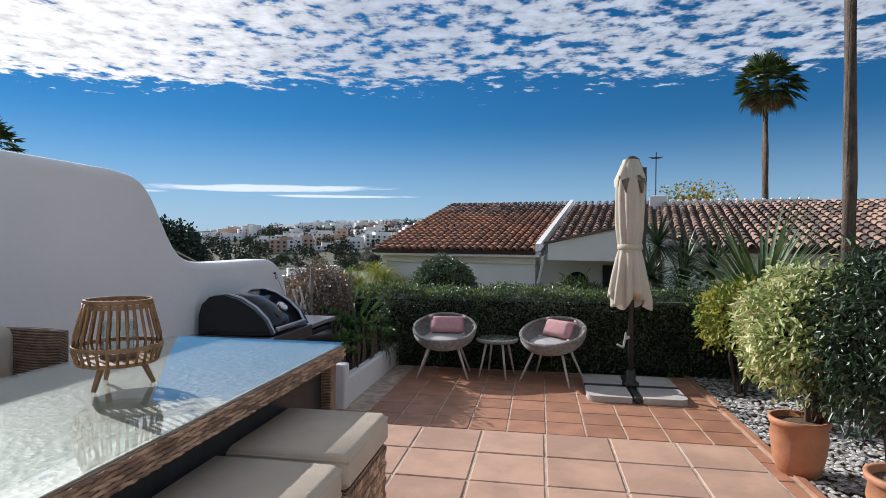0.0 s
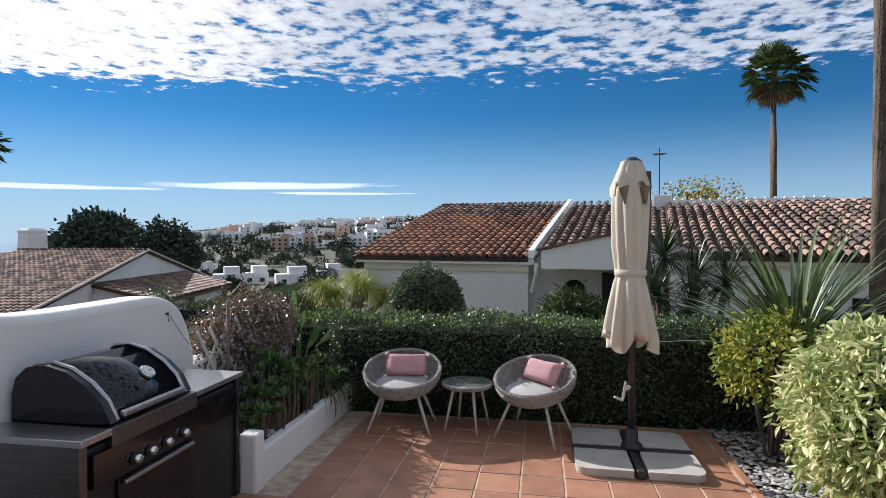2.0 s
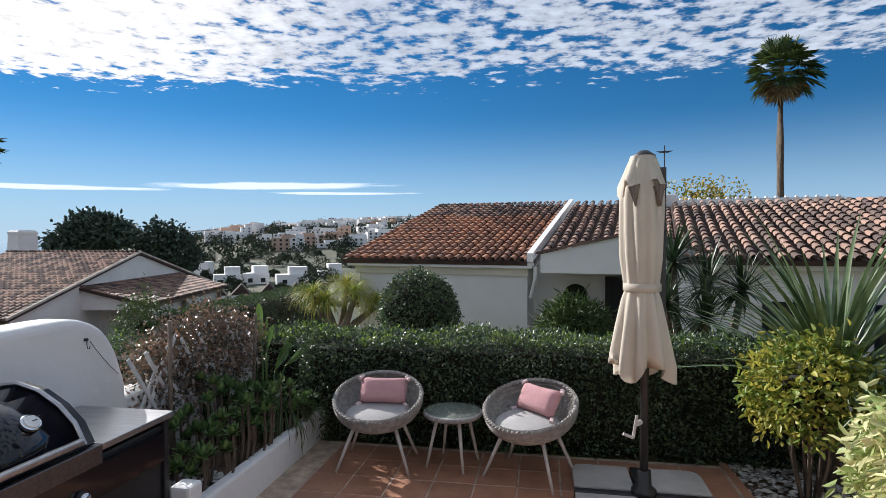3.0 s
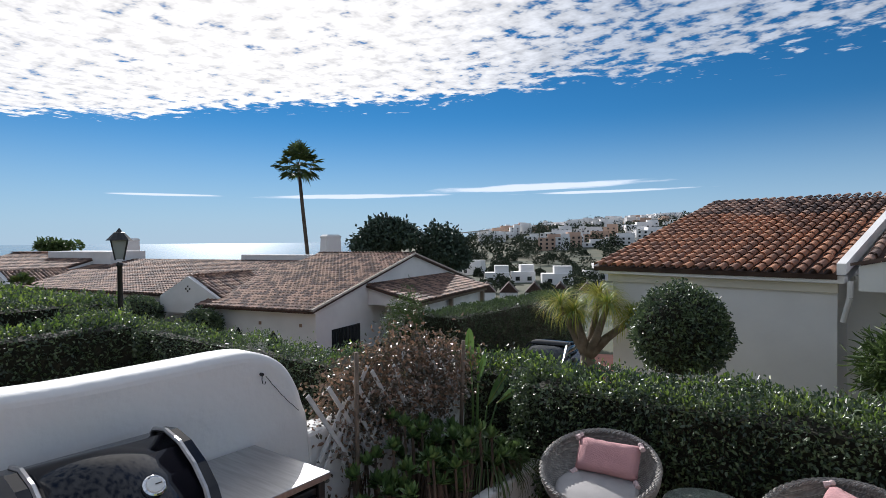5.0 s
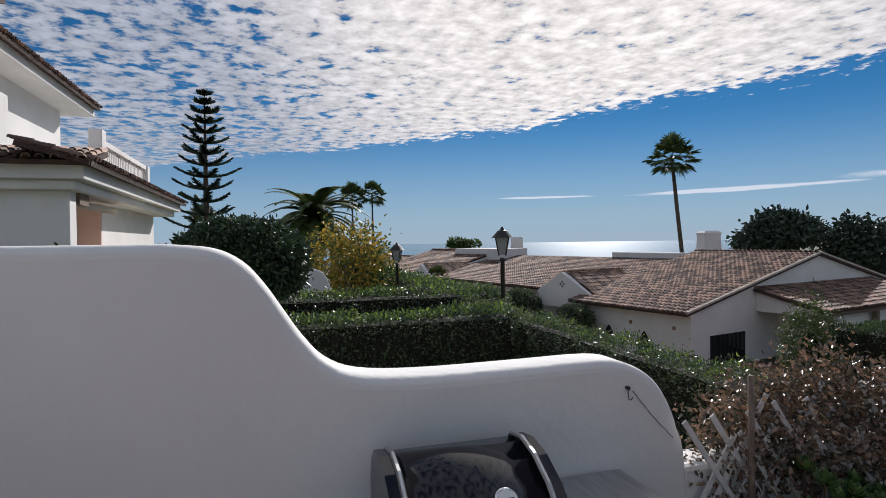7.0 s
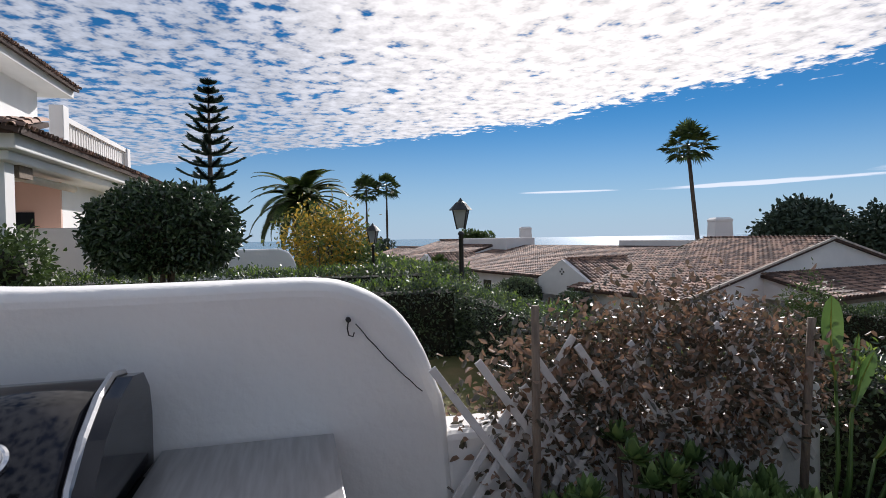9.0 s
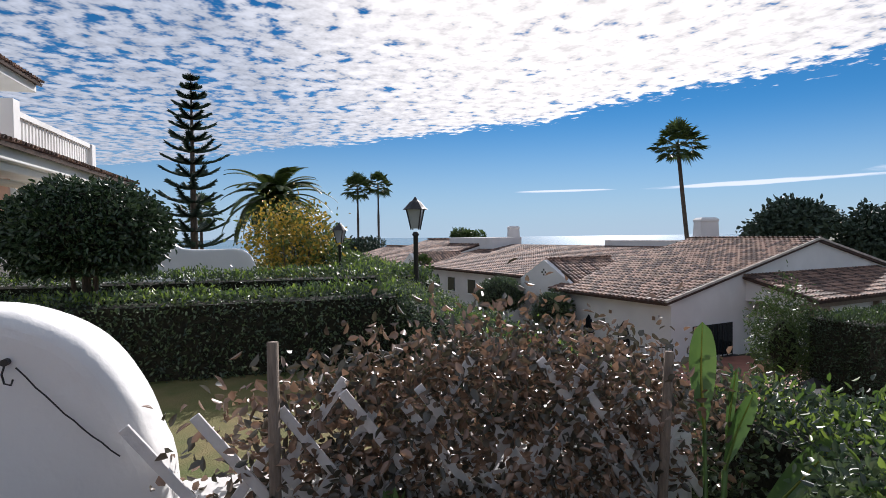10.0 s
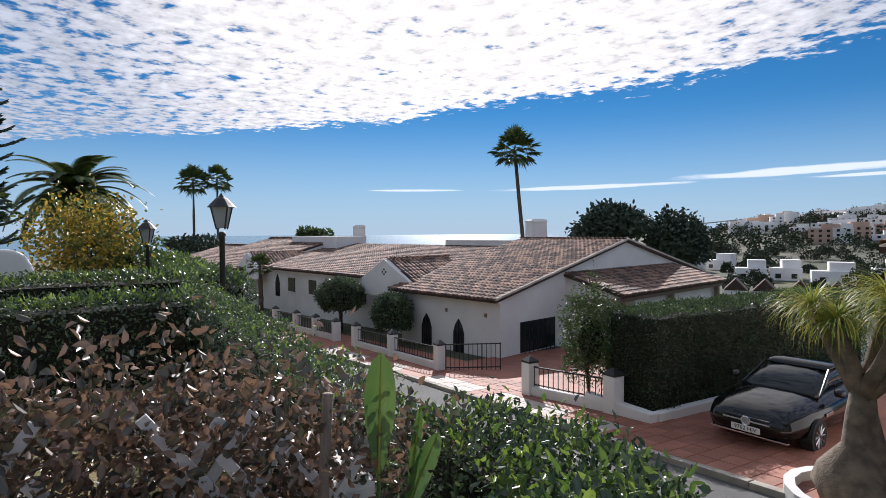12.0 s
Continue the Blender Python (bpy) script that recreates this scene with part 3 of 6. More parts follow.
def ground_z(x, y):
    r, a = math.hypot(x, y), math.degrees(math.atan2(-x, y))
    sea = smooth_step(43, 48, a) * smooth_step(150, 120, a)
    base = -0.32 if x < -2.3 else -0.06
    s = max(street_z(max(x, -60)), -7)
    z = base + (s - base) * smooth_step(9.2, 11.6, y)
    if x > 3.8:
        z = min(z, base + (s - base) * smooth_step(9.2, 11.6, y))
    z += (-14.3 - z) * smooth_step(30, 90, max(y, -x - 25))
    el = float(np.interp(a, HILL_AZ, HILL_EL))
    top = math.tan(radians(el)) * 900 + 2
    k = smooth_step(200, 900, r) * (1 - 0.3 * smooth_step(900, 2500, r))
    z += (top + 17.3 + 5 * noise.noise(Vector((x, y, 0)) / 90) - 0) * k
    return z * (1 - sea * smooth_step(120, 200, r)) + (-22) * sea * smooth_step(120, 200, r)


rs = [0.01] + [0.6 * i for i in range(1, 70)]
while rs[-1] < 4800:
    rs.append(rs[-1] * 1.09)
NA = 200
gv, gf = [], []
for r in rs:
    for k in range(NA):
        a = 2 * math.pi * k / NA
        x, y = r * math.sin(a), r * math.cos(a)
        gv.append((x, y, ground_z(x, y)))
for i in range(len(rs) - 1):
    for k in range(NA):
        k2 = (k + 1) % NA
        gf.append((i * NA + k, (i + 1) * NA + k, (i + 1) * NA + k2, i * NA + k2))
gm = raw_mesh("ground", gv, np.array(gf)[:, ::-1], SCRUB, True)
gm.materials.append(LAWN)
gm.polygons.foreach_set("material_index", [1 if i < 40 * NA else 0 for i in range(len(gf))])
tagged(new("ground", gm), "dry lawn and scrub falling towards the valley", "ground", kind="structure")
bm = bmesh.new()
bmesh.ops.create_circle(bm, cap_ends=True, segments=96, radius=4900)
setting("water", bm, SEA, "calm glittering sea under the low sun", "sea", at=pose(0, 0, -15))


def strip(x0, x1, y0, y1, lift, thick, n=40):
    bm = bmesh.new()
    prev = None
    for i in range(n + 1):
        x = x0 + (x1 - x0) * i / n
        z = street_z(x) + lift
        cur = [bm.verts.new(p) for p in ((x, y0 + bend(x), z), (x, y1 + bend(x), z), (x, y1 + bend(x), z - thick), (x, y0 + bend(x), z - thick))]
        if prev:
            for k in range(4):
                bm.faces.new((prev[k], cur[k], cur[(k + 1) % 4], prev[(k + 1) % 4]))
        prev = cur
    bmesh.ops.recalc_face_normals(bm, faces=bm.faces)
    return bm


setting("road", strip(-58, 16, 12.0, 15.7, 0.02, 0.4), ASPHALT, "grey worn asphalt street sloping downhill", "road")
pavement = setting("pavement", strip(-58, 16, 15.86, 18.9, 0.10, 0.5), PAVER, "red and pale paved footway beside the street", "pavement")
setting("driveway", strip(-9.0, -4.6, 18.9, 25, 0.09, 0.4), PAVER, "red paved parking bay", "pavement")

setting("forecourt", strip(-18.6, -10.7, 18.9, 24, 0.09, 0.4), PAVER, "red paved forecourt beside the white house", "pavement")

# ---- terrace ----
LEVEL = 0.55
slab = boxed(-1.97, 1.72, -4, 3.79, -0.3, LEVEL - 0.005)
floor_up = setting("floor_upper", slab, GROUT, "upper terrace of pale terracotta tiles", "floor")
setting("stairs", box(boxed(-1.2, 1.72, 3.79, 4.42, -0.3, 0.18), -1.2, 1.72, 3.79, 4.10, 0.18, 0.365), TERRA_UP, "terracotta steps between the two terraces", "stairs")
slab = boxed(-1.97, 2.42, 3.8, 7.85, -0.3, -0.005)
floor_low = setting("floor_lower", slab, GROUT, "lower terrace of warm terracotta tiles", "floor")

# party wall with its swept top
prof = [(-3.0, 2.06), (3.70, 2.06), (3.88, 2.04), (4.00, 1.98), (4.09, 1.88), (4.17, 1.76), (4.25, 1.64), (4.35, 1.53), (4.50, 1.465), (4.80, 1.44), (5.3, 1.44), (5.72, 1.442), (5.89, 1.405), (6.02, 1.325), (6.11, 1.20), (6.17, 1.05), (6.22, 0.80), (6.24, -0.3), (-3.0, -0.3)]

fine = []
for i in range(1, len(prof) - 3):
    p0, p1, p2, p3 = (Vector(prof[k]) for k in (i - 1, i, i + 1, i + 2))
    if i == 1:
        p0 = p1 - (p2 - p1)
    for k in range(4):
        t = k / 4
        q = 0.5 * ((2 * p1) + (p2 - p0) * t + (2 * p0 - 5 * p1 + 4 * p2 - p3) * t * t + (3 * p1 - p0 - 3 * p2 + p3) * t ** 3)
        fine.append((q.x, q.y))
prof = [prof[0]] + fine + prof[-3:]


def garden_wall(label, m=None):
    bm = prism(bmesh.new(), prof, "x", -2.24, -1.97)
    es = [e for e in bm.edges if (abs(e.verts[0].co.x - e.verts[1].co.x) < 1e-4) and min(e.verts[0].co.z, e.verts[1].co.z) > 0.2]
    bmesh.ops.bevel(bm, geom=es, offset=0.055, segments=4, affect="EDGES", profile=0.5)
    ob = part("wall_party", bm, PLASTER, at=m)
    for p in ob.data.polygons:
        p.use_smooth = abs(p.normal.x) < 0.98
    return tagged(ob, label, "wall", kind="structure")


garden_wall("white plastered garden wall with a swept curved top")
garden_wall("white plastered curved wall in the neighbouring garden", pose(-13.6, -0.55, -0.1))
bm = boxed(-2.22, -1.99, 6.2, 8.0, -0.3, 0.84, 0.03)
setting("wall_low", bm, PLASTER, "low white wall behind the planter", "wall")
bm = boxed(-2.30, -1.98, 7.74, 8.0, -0.3, 0.90, 0.03)
setting("wall_pier", bm, PLASTER, "short white wall pier", "wall")
# planter kerb
bm = boxed(-1.32, -1.22, 5.9, 8.1, -0.05, 0.27, 0.02)
box(bm, -1.34, -1.2, 5.78, 5.92, -0.05, 0.43, 0.02)
setting("planter_wall", bm, PLASTER, "low white planter kerb along the tiles", "planter")
setting("planter_soil", boxed(-1.99, -1.31, 5.85, 8.1, -0.05, 0.2), SOIL, "dark soil in the planter", "soil")
# terrace walls out of view close the place
setting("wall_house", boxed(-2.3, 6, -4.3, -4.0, -0.3, 3.2), PLASTER, "white house wall behind the terrace", "wall")
# gravel border
setting("gravel_bed", box(boxed(2.46, 4.4, -4, 8.0, -0.3, -0.03), 1.73, 2.46, -4, 4.4, -0.3, -0.03), SOIL, "soil bed under white gravel", "ground")
bm = boxed(2.405, 2.46, 4.4, 7.9, -0.2, 0.015)
setting("trim_border", bm, TERRA, "terracotta edging between tiles and gravel", "trim")
setting("wall_right", boxed(4.4, 4.6, -4, 8.0, -0.3, 0.9), PLASTER, "white boundary wall behind the shrubs", "wall")


def pebbles(name, label, x0, x1, y0, y1, z, n, size, seed):
    rng = np.random.default_rng(seed)
    base = np.array([(1, 0, 0), (-1, 0, 0), (0, 1, 0), (0, -1, 0), (0, 0, .7), (0, 0, -.4), (.75, .75, .1), (-.75, .75, .1), (.75, -.75, .1), (-.75, -.75, .1)])
    tri = np.array([(4, 0, 6), (4, 6, 2), (4, 2, 7), (4, 7, 1), (4, 1, 9), (4, 9, 3), (4, 3, 8), (4, 8, 0)])
    V, F = [], []
    for i in range(n):
        s, a = size * rng.uniform(0.5, 1.3), rng.uniform(0, 6.28)
        c, d = math.cos(a), math.sin(a)
        p = base * np.array([s, s * 0.7, s * 0.7])
        p = np.stack([p[:, 0] * c - p[:, 1] * d, p[:, 0] * d + p[:, 1] * c, p[:, 2]], 1)
        V.append(p + np.array([rng.uniform(x0, x1), rng.uniform(y0, y1), z + rng.uniform(0, 0.02)]))
        F.append(tri + 10 * i)
    tagged(new(name, raw_mesh(name, np.concatenate(V), np.concatenate(F), PEBBLE, True)), label, "gravel", kind="stuff")


pebbles("gravel", "grey and white pebbles under the shrubs", 2.45, 3.5, 2.5, 7.9, -0.02, 5200, 0.026, 3)
pebbles("gravel", "grey and white pebbles beside the terrace edge", 1.75, 2.5, 2.0, 4.4, -0.02, 2600, 0.026, 6)
pebbles("planter_pebbles", "white pebbles on the planter soil", -1.9, -1.34, 5.9, 6.5, 0.21, 260, 0.03, 4)

# ---- neighbouring house across the street, seen over the hedge ----
N_ = thing("house", "white single-storey house with clay barrel-tile roofs", "house", pose(-1.8, 16.95, 0, 0, 0, -10.4) @ pose(1.8, -16.6, 0))
HB = -2.4
bm = bmesh.new()
box(bm, -3.95, 0.6, 16.45, 29, HB, 1.28)
part("wall", bm, PLASTER_FAR, N_)
part("cornice", boxed(-4.2, 0.75, 16.2, 16.5, 1.25, 1.40, 0.02), PLASTER_FAR, N_)
part("cornice_band", boxed(-4.05, 0.62, 16.38, 16.452, 1.06, 1.25, 0.01), CREAM, N_, "cream painted band under the eave")
part("gable_wall", prism(bmesh.new(), [(16.6, 1.25), (23.2, 3.02), (29, 1.25)], "x", 0.35, 0.72), PLASTER_FAR, N_)
part("gable_wall", prism(bmesh.new(), [(16.6, 1.25), (23.2, 3.02), (29, 1.25)], "x", -3.95, -3.8), PLASTER_FAR, N_)
# hipped left edge of the front slope
sl = Vector((0, 7.0, 1.75)).normalized()
tiled_roof(N_, (-4.3, 16.15, 1.42), (1, 0, 0), sl, 4.95, 7.25, singles=300, seed=1)
tiled_roof(N_, (0.6, 30.2, 1.3), (-1, 0, 0), Vector((0, -7.0, 1.75)), 4.8, 7.2, seed=2)
bm = bmesh.new()
prism(bm, [(16.1, 1.42), (16.1, 1.62), (23.2, 3.36), (23.2, 3.1)], "x", 0.66, 0.80)
part("verge", bm, PLASTER_FAR, N_, "white mortared verge of the roof")
# right wing
bm = bmesh.new()
box(bm, 0.6, 4.2, 17.2, 26, HB, 1.35)
box(bm, 4.2, 14, 15.4, 26, HB, 1.42)
part("wing_wall", bm, PLASTER_FAR, N_)
part("wing_cornice", boxed(4.1, 14, 15.15, 15.42, 1.36, 1.5, 0.02), PLASTER_FAR, N_)
tiled_roof(N_, (3.9, 15.0, 1.55), (1, 0, 0), Vector((0, 5.6, 1.35)), 10.2, 5.8, seed=3)
tiled_roof(N_, (0.95, 16.4, 1.62), (1, 0, 0), Vector((0, 5.6, 1.45)), 3.0, 5.8, seed=4)
# porch pediment
bm = prism(bmesh.new(), [(1.15, 1.22), (1.15, 1.62), (2.9, 2.02), (4.45, 1.66), (4.45, 1.22)], "y", 15.2, 15.42)
part("porch_pediment", bm, PLASTER_FAR, N_)
part("porch_ceiling", boxed(1.15, 4.45, 15.42, 17.25, 1.2, 1.3), PLASTER_FAR, N_)
part("pediment_coping", prism(bmesh.new(), [(1.05, 1.62), (1.05, 1.67), (2.9, 2.08), (4.55, 1.71), (4.55, 1.66), (2.9, 2.02)], "y", 15.14, 15.5), ROOF_J, N_, "clay coping on the porch gable")
part("porch_pier", boxed(3.9, 4.25, 15.2, 15.5, HB, 1.25), PLASTER_FAR, N_)
dr = part("door", boxed(2.35, 3.35, 17.12, 17.2, HB, 1.05), BLACKSAT, N_, "dark door behind an iron grille")
for i in range(8):
    part("grille_bar", tube(bmesh.new(), (2.38 + i * 0.13, 17.05, HB), (2.38 + i * 0.13, 17.05, 1.05), 0.012, seg=5), BLACKSAT, dr)
# arched niche window and dark windows of the wing
bm = bmesh.new()
box(bm, 1.35, 1.95, 17.15, 17.2, -0.3, 0.55)
bmesh.ops.create_cone(bm, cap_ends=True, segments=20, radius1=0.3, radius2=0.3, depth=0.05, matrix=pose(1.65, 17.175, 0.55, 90, 0, 0))
part("window", bm, DARKGLASS, N_, "arched dark window")
for x in (5.4, 7.2, 9.4):
    w = part("window", boxed(x, x + 0.95, 15.36, 15.41, -0.4, 0.75), DARKGLASS, N_)
    part("window_frame", boxed(x - 0.06, x + 1.01, 15.34, 15.40, -0.46, -0.4), PLASTER_FAR, w)
# rear block with a battlement-like parapet
bm = boxed(3.4, 8.6, 22.9, 26, 1, 3.12)
box(bm, 3.3, 8.7, 22.8, 26.1, 3.12, 3.22)
for i in range(20):
    lathe(bm, [(0.06, 3.22), (0.06, 3.25), (0.03, 3.28)], 6, Matrix.Translation((3.45 + i * 0.27, 22.9, 0)))
part("rear_parapet", bm, PLASTER_FAR, N_)
# chimney and aerial
bm = boxed(3.55, 4.1, 21.0, 21.5, 2.4, 3.28, 0.04)
part("chimney", bm, PLASTER_FAR, N_)
bm = tube(bmesh.new(), (3.75, 22.5, 2.5), (3.75, 22.5, 4.95), 0.02, seg=6)
for i in range(5):
    tube(bm, (3.5 + 0.03 * i, 22.4 + 0.08 * i, 4.75), (4.0 - 0.03 * i, 22.4 + 0.08 * i, 4.75), 0.008, seg=4)
part("aerial", bm, ANTHRA, N_, "thin metal television aerial")
bm = tube(bmesh.new(), (0.82, 16.3, 1.3), (0.82, 16.3, 1.0), 0.05, seg=8)
tube(bm, (0.82, 16.3, 1.0), (0.7, 16.4, 0.55), 0.05, seg=8)
part("downpipe", bm, PLASTER_FAR, N_)

# ---- houses down the street ----
ROT = math.degrees(math.atan2(0.22, 0.97))
CORNER = pose(-18.3, 20.2, 0, 0, 0, ROT)


def pointed_window(parent, x, z0, h, w, y=-0.02):
    bm = prism(bmesh.new(), [(x - w / 2, z0), (x + w / 2, z0), (x + w / 2, z0 + h * 0.6), (x + w * 0.32, z0 + h * 0.82), (x, z0 + h), (x - w * 0.32, z0 + h * 0.82), (x - w / 2, z0 + h * 0.6)], "y", y - 0.02, y + 0.02)
    ob = part("window", bm, DARKGLASS, parent, "pointed-arch dark window")
    for k in (-0.25, 0, 0.25):
        part("window_bar", boxed(x + k * w - 0.012, x + k * w + 0.012, y - 0.05, y - 0.03, z0, z0 + h * (0.95 - abs(k))), BLACKSAT, ob)


def window_grid(parent, x0, x1, y0, y1, z0, z1, axis, bars=8):
    bm = boxed(x0, x1, y0, y1, z0, z1)
    ob = part("window", bm, DARKGLASS, parent, "dark window behind an iron grille")
    for i in range(bars):
        t = (i + 0.5) / bars
        if axis == "x":
            part("grille_bar", boxed(x0 - 0.015 + t * (x1 - x0), x0 + 0.015 + t * (x1 - x0), y0 - 0.12, y0 - 0.09, z0 - 0.05, z1 + 0.03), BLACKSAT, ob)
        else:
            part("grille_bar", boxed(x1 + 0.09, x1 + 0.12, y0 - 0.015 + t * (y1 - y0), y0 + 0.015 + t * (y1 - y0), z0 - 0.05, z1 + 0.03), BLACKSAT, ob)
    return ob


A = thing("house", "white corner house with barred window and weathered clay roof", "house", CORNER)
part("wall", boxed(-6.2, 0, 0, 19, -4.4, -1.0), PLASTER_FAR, A)
for x0, x1 in ((-0.35, 0.0), (-6.2, -5.9)):
    part("gable_wall", prism(bmesh.new(), [(0, -1.0), (9.5, 1.14), (19, -1.0)], "x", x0, x1), PLASTER_FAR, A)
part("cornice", boxed(-6.3, 0.12, -0.22, 0.0, -1.12, -0.98, 0.02), PLASTER_FAR, A)
tiled_roof(A, (-6.7, -0.45, -0.98), (1, 0, 0), Vector((0, 9.5, 2.14)), 6.85, 10.2, singles=0, seed=6)
tiled_roof(A, (0.15, 19.4, -0.98), (-1, 0, 0), Vector((0, -9.5, 2.14)), 6.85, 10.1, seed=7)
part("verge", prism(bmesh.new(), [(-0.4, -0.97), (-0.4, -0.88), (9.5, 1.34), (19.4, -0.88), (19.4, -0.97), (9.5, 1.25)], "x", 0.0, 0.17), MORTAR, A, "mortar-bedded verge tiles")
window_grid(A, -0.02, 0.03, 1.2, 3.5, -3.25, -2.0, "y", 8)
part("window_sill", boxed(0.0, 0.25, 1.05, 3.65, -3.42, -3.3, 0.02), BLACKSAT, A)
pointed_window(A, -2.34, -3.4, 1.42, 0.62)
pointed_window(A, -4.4, -3.4, 1.45, 0.65)
for x in (-0.8, -3.1):
    part("vent_block", boxed(x - 0.07, x + 0.07, -0.03, 0.0, -1.75, -1.6), BROWN, A)
# lean-to roof on the side
tiled_roof(A, (2.9, 4.2, -0.95), (0, 1, 0), Vector((-2.9, 0, 0.75)), 10.5, 3.0, seed=8)
part("leanto_gable", prism(bmesh.new(), [(0, -1.2), (0, -0.32), (2.7, -1.02), (2.7, -1.2)], "y", 4.4, 4.6), PLASTER_FAR, A)
part("beam", boxed(2.5, 2.75, 3.9, 14.7, -1.22, -1.05), TIMBER, A, "dark timber beam of the lean-to")
for y in (4.5, 9, 14.2):
    part("post", boxed(2.5, 2.72, y - 0.11, y + 0.11, -3.9, -1.22), TIMBER, A)
part("leanto_wall", boxed(0, 2.4, 6.0, 14.5, -3.9, -1.1), PLASTER_FAR, A)

B = thing("house", "long white terraced house with weathered clay roof", "house", CORNER)
part("wall", boxed(-24.5, -6.2, 1.2, 14, -6.2, -0.68), PLASTER_FAR, B)
tiled_roof(B, (-24.6, 0.75, -0.68), (1, 0, 0), Vector((0, 7.7, 1.45)), 18.5, 7.84, seed=9)
tiled_roof(B, (-6.1, 16.1, -0.68), (-1, 0, 0), Vector((0, -7.7, 1.45)), 18.5, 7.84, seed=10)
part("cornice", boxed(-24.5, -6.2, 0.95, 1.2, -0.80, -0.66, 0.02), PLASTER_FAR, B)
for x0, x1, zz in ((-9.95, -6.0, 0.34), (-25.9, -22.5, 0.30)):
    part("gable_front", prism(bmesh.new(), [(x0, -1.5), (x0, -0.68), ((x0 + x1) / 2, zz), (x1, -0.68), (x1, -1.5)], "y", 0.3, 0.6), PLASTER_FAR, B)
    c = (x0 + x1) / 2
    tiled_roof(B, (x1 + 0.1, 0.5, -0.70), (0, 1, 0), Vector((c - x1, 0, zz + 0.62)), 4.2, math.hypot(c - x1, zz + 0.62) + 0.1, seed=11)
    tiled_roof(B, (x0 - 0.1, 4.7, -0.70), (0, -1, 0), Vector((c - x0, 0, zz + 0.62)), 4.2, math.hypot(c - x0, zz + 0.62) + 0.1, seed=12)
    for ox, oz in ((0, 0.12), (-0.13, 0), (0.13, 0), (0, -0.12)):
        part("vent_hole", boxed(c + ox - 0.045, c + ox + 0.045, 0.285, 0.302, -0.32 + oz, -0.23 + oz), DARKGLASS, B)
for x in (-11.3, -13.6, -16.6, -19.3):
    part("window", boxed(x - 0.45, x + 0.45, 1.16, 1.22, -2.15, -1.25), DARKGLASS, B)
    part("window_sill", boxed(x - 0.52, x + 0.52, 1.08, 1.2, -2.23, -2.15), PLASTER_FAR, B)
pointed_window(B, -21.3, -2.6, 1.5, 0.6, 1.18)
bm = boxed(-12.3, -6.5, 8.5, 9.1, 0.3, 1.14, 0.02)
for i in range(19):
    box(bm, -12.25 + i * 0.3, -12.05 + i * 0.3, 8.47, 9.13, 1.14, 1.20)
part("parapet", bm, PLASTER_FAR, B)
C = thing("house", "far white house at the bottom of the street", "house", CORNER)
part("wall", boxed(-36, -24.5, 0.4, 13.5, -7.5, -0.9), PLASTER_FAR, C)
tiled_roof(C, (-36.2, 0.0, -0.9), (1, 0, 0), Vector((0, 8, 2.1)), 11.8, 8.3, seed=13)
tiled_roof(C, (-24.4, 16, -0.9), (-1, 0, 0), Vector((0, -8, 2.1)), 11.8, 8.3, seed=14)
part("gable_wall", prism(bmesh.new(), [(0.2, -1.0), (8, 1.12), (15.8, -1.0)], "x", -24.6, -24.35), PLASTER_FAR, C)
part("roof_step", boxed(-29.5, -22.5, 6.6, 9.4, 0.3, 1.42, 0.02), PLASTER_FAR, C, "white rendered block rising through the roof")
for x in (-27.9, -31, -34):
    part("window", boxed(x - 0.5, x + 0.5, 0.36, 0.42, -2.4, -1.4), DARKGLASS, C)
pointed_window(C, -25.6, -2.9, 1.6, 0.7, 0.38)
D_ = thing("house", "lowest white house of the street row", "house", CORNER)
part("wall", boxed(-48, -36, 0.8, 13, -9, -1.7), PLASTER_FAR, D_)
tiled_roof(D_, (-48.3, 0.4, -1.7), (1, 0, 0), Vector((0, 8, 2.1)), 12.3, 8.3, seed=19)
tiled_roof(D_, (-36, 16.4, -1.7), (-1, 0, 0), Vector((0, -8, 2.1)), 12.3, 8.3, seed=20)
for x in (-39, -43):
    part("window", boxed(x - 0.5, x + 0.5, 0.76, 0.82, -3.4, -2.3), DARKGLASS, D_)


def chimney_stack(x, y, z0, z1, w):
    t = thing("chimney", "white tapered rendered chimney stack on a roof", "chimney", group="roof chimneys")
    bm = bmesh.new()
    lathe(bm, [(w * 0.75, z0), (w * 0.62, z1 - 0.25), (w * 0.66, z1 - 0.24), (w * 0.66, z1 - 0.12), (w * 0.5, z1)], 4, pose(x, y, 0, 0, 0, 30))
    part("shaft", bm, PLASTER_FAR, t)
    return t


chimney_stack(-28.6, 30.4, -0.6, 2.5, 1.15)
chimney_stack(-48.0, 26.0, -0.6, 2.4, 1.1)

# ---- large villa beside the neighbouring garden ----
V_ = thing("villa", "white two-storey villa with tiled eaves and terrace", "house", pose(0, -0.75, 0))
part("wall", boxed(-24, -17, -9, 0.4, -0.4, 3.55), PLASTER_FAR, V_)
part("wall", boxed(-17, -12.8, -9, -2.2, -0.4, 3.55), PLASTER_FAR, V_)
part("porch_wall", boxed(-17, -13.2, -2.2, -2.05, -0.4, 3.4), PINKWALL, V_, "salmon painted wall inside the porch")
part("porch_wall", boxed(-17.0, -16.9, -2.2, 0.4, -0.4, 3.4), PINKWALL, V_, "salmon painted porch end wall")
part("side_wall", boxed(-13.2, -12.8, -2.2, 0.9, -0.4, 3.4), PLASTER_FAR, V_)
part("porch_floor", boxed(-17, -12.8, -2.2, 1.0, -0.4, 0.2), TERRA, V_)
part("eave", boxed(-24.6, -12.3, -9.5, 1.3, 3.4, 3.72, 0.03), PLASTER_FAR, V_)
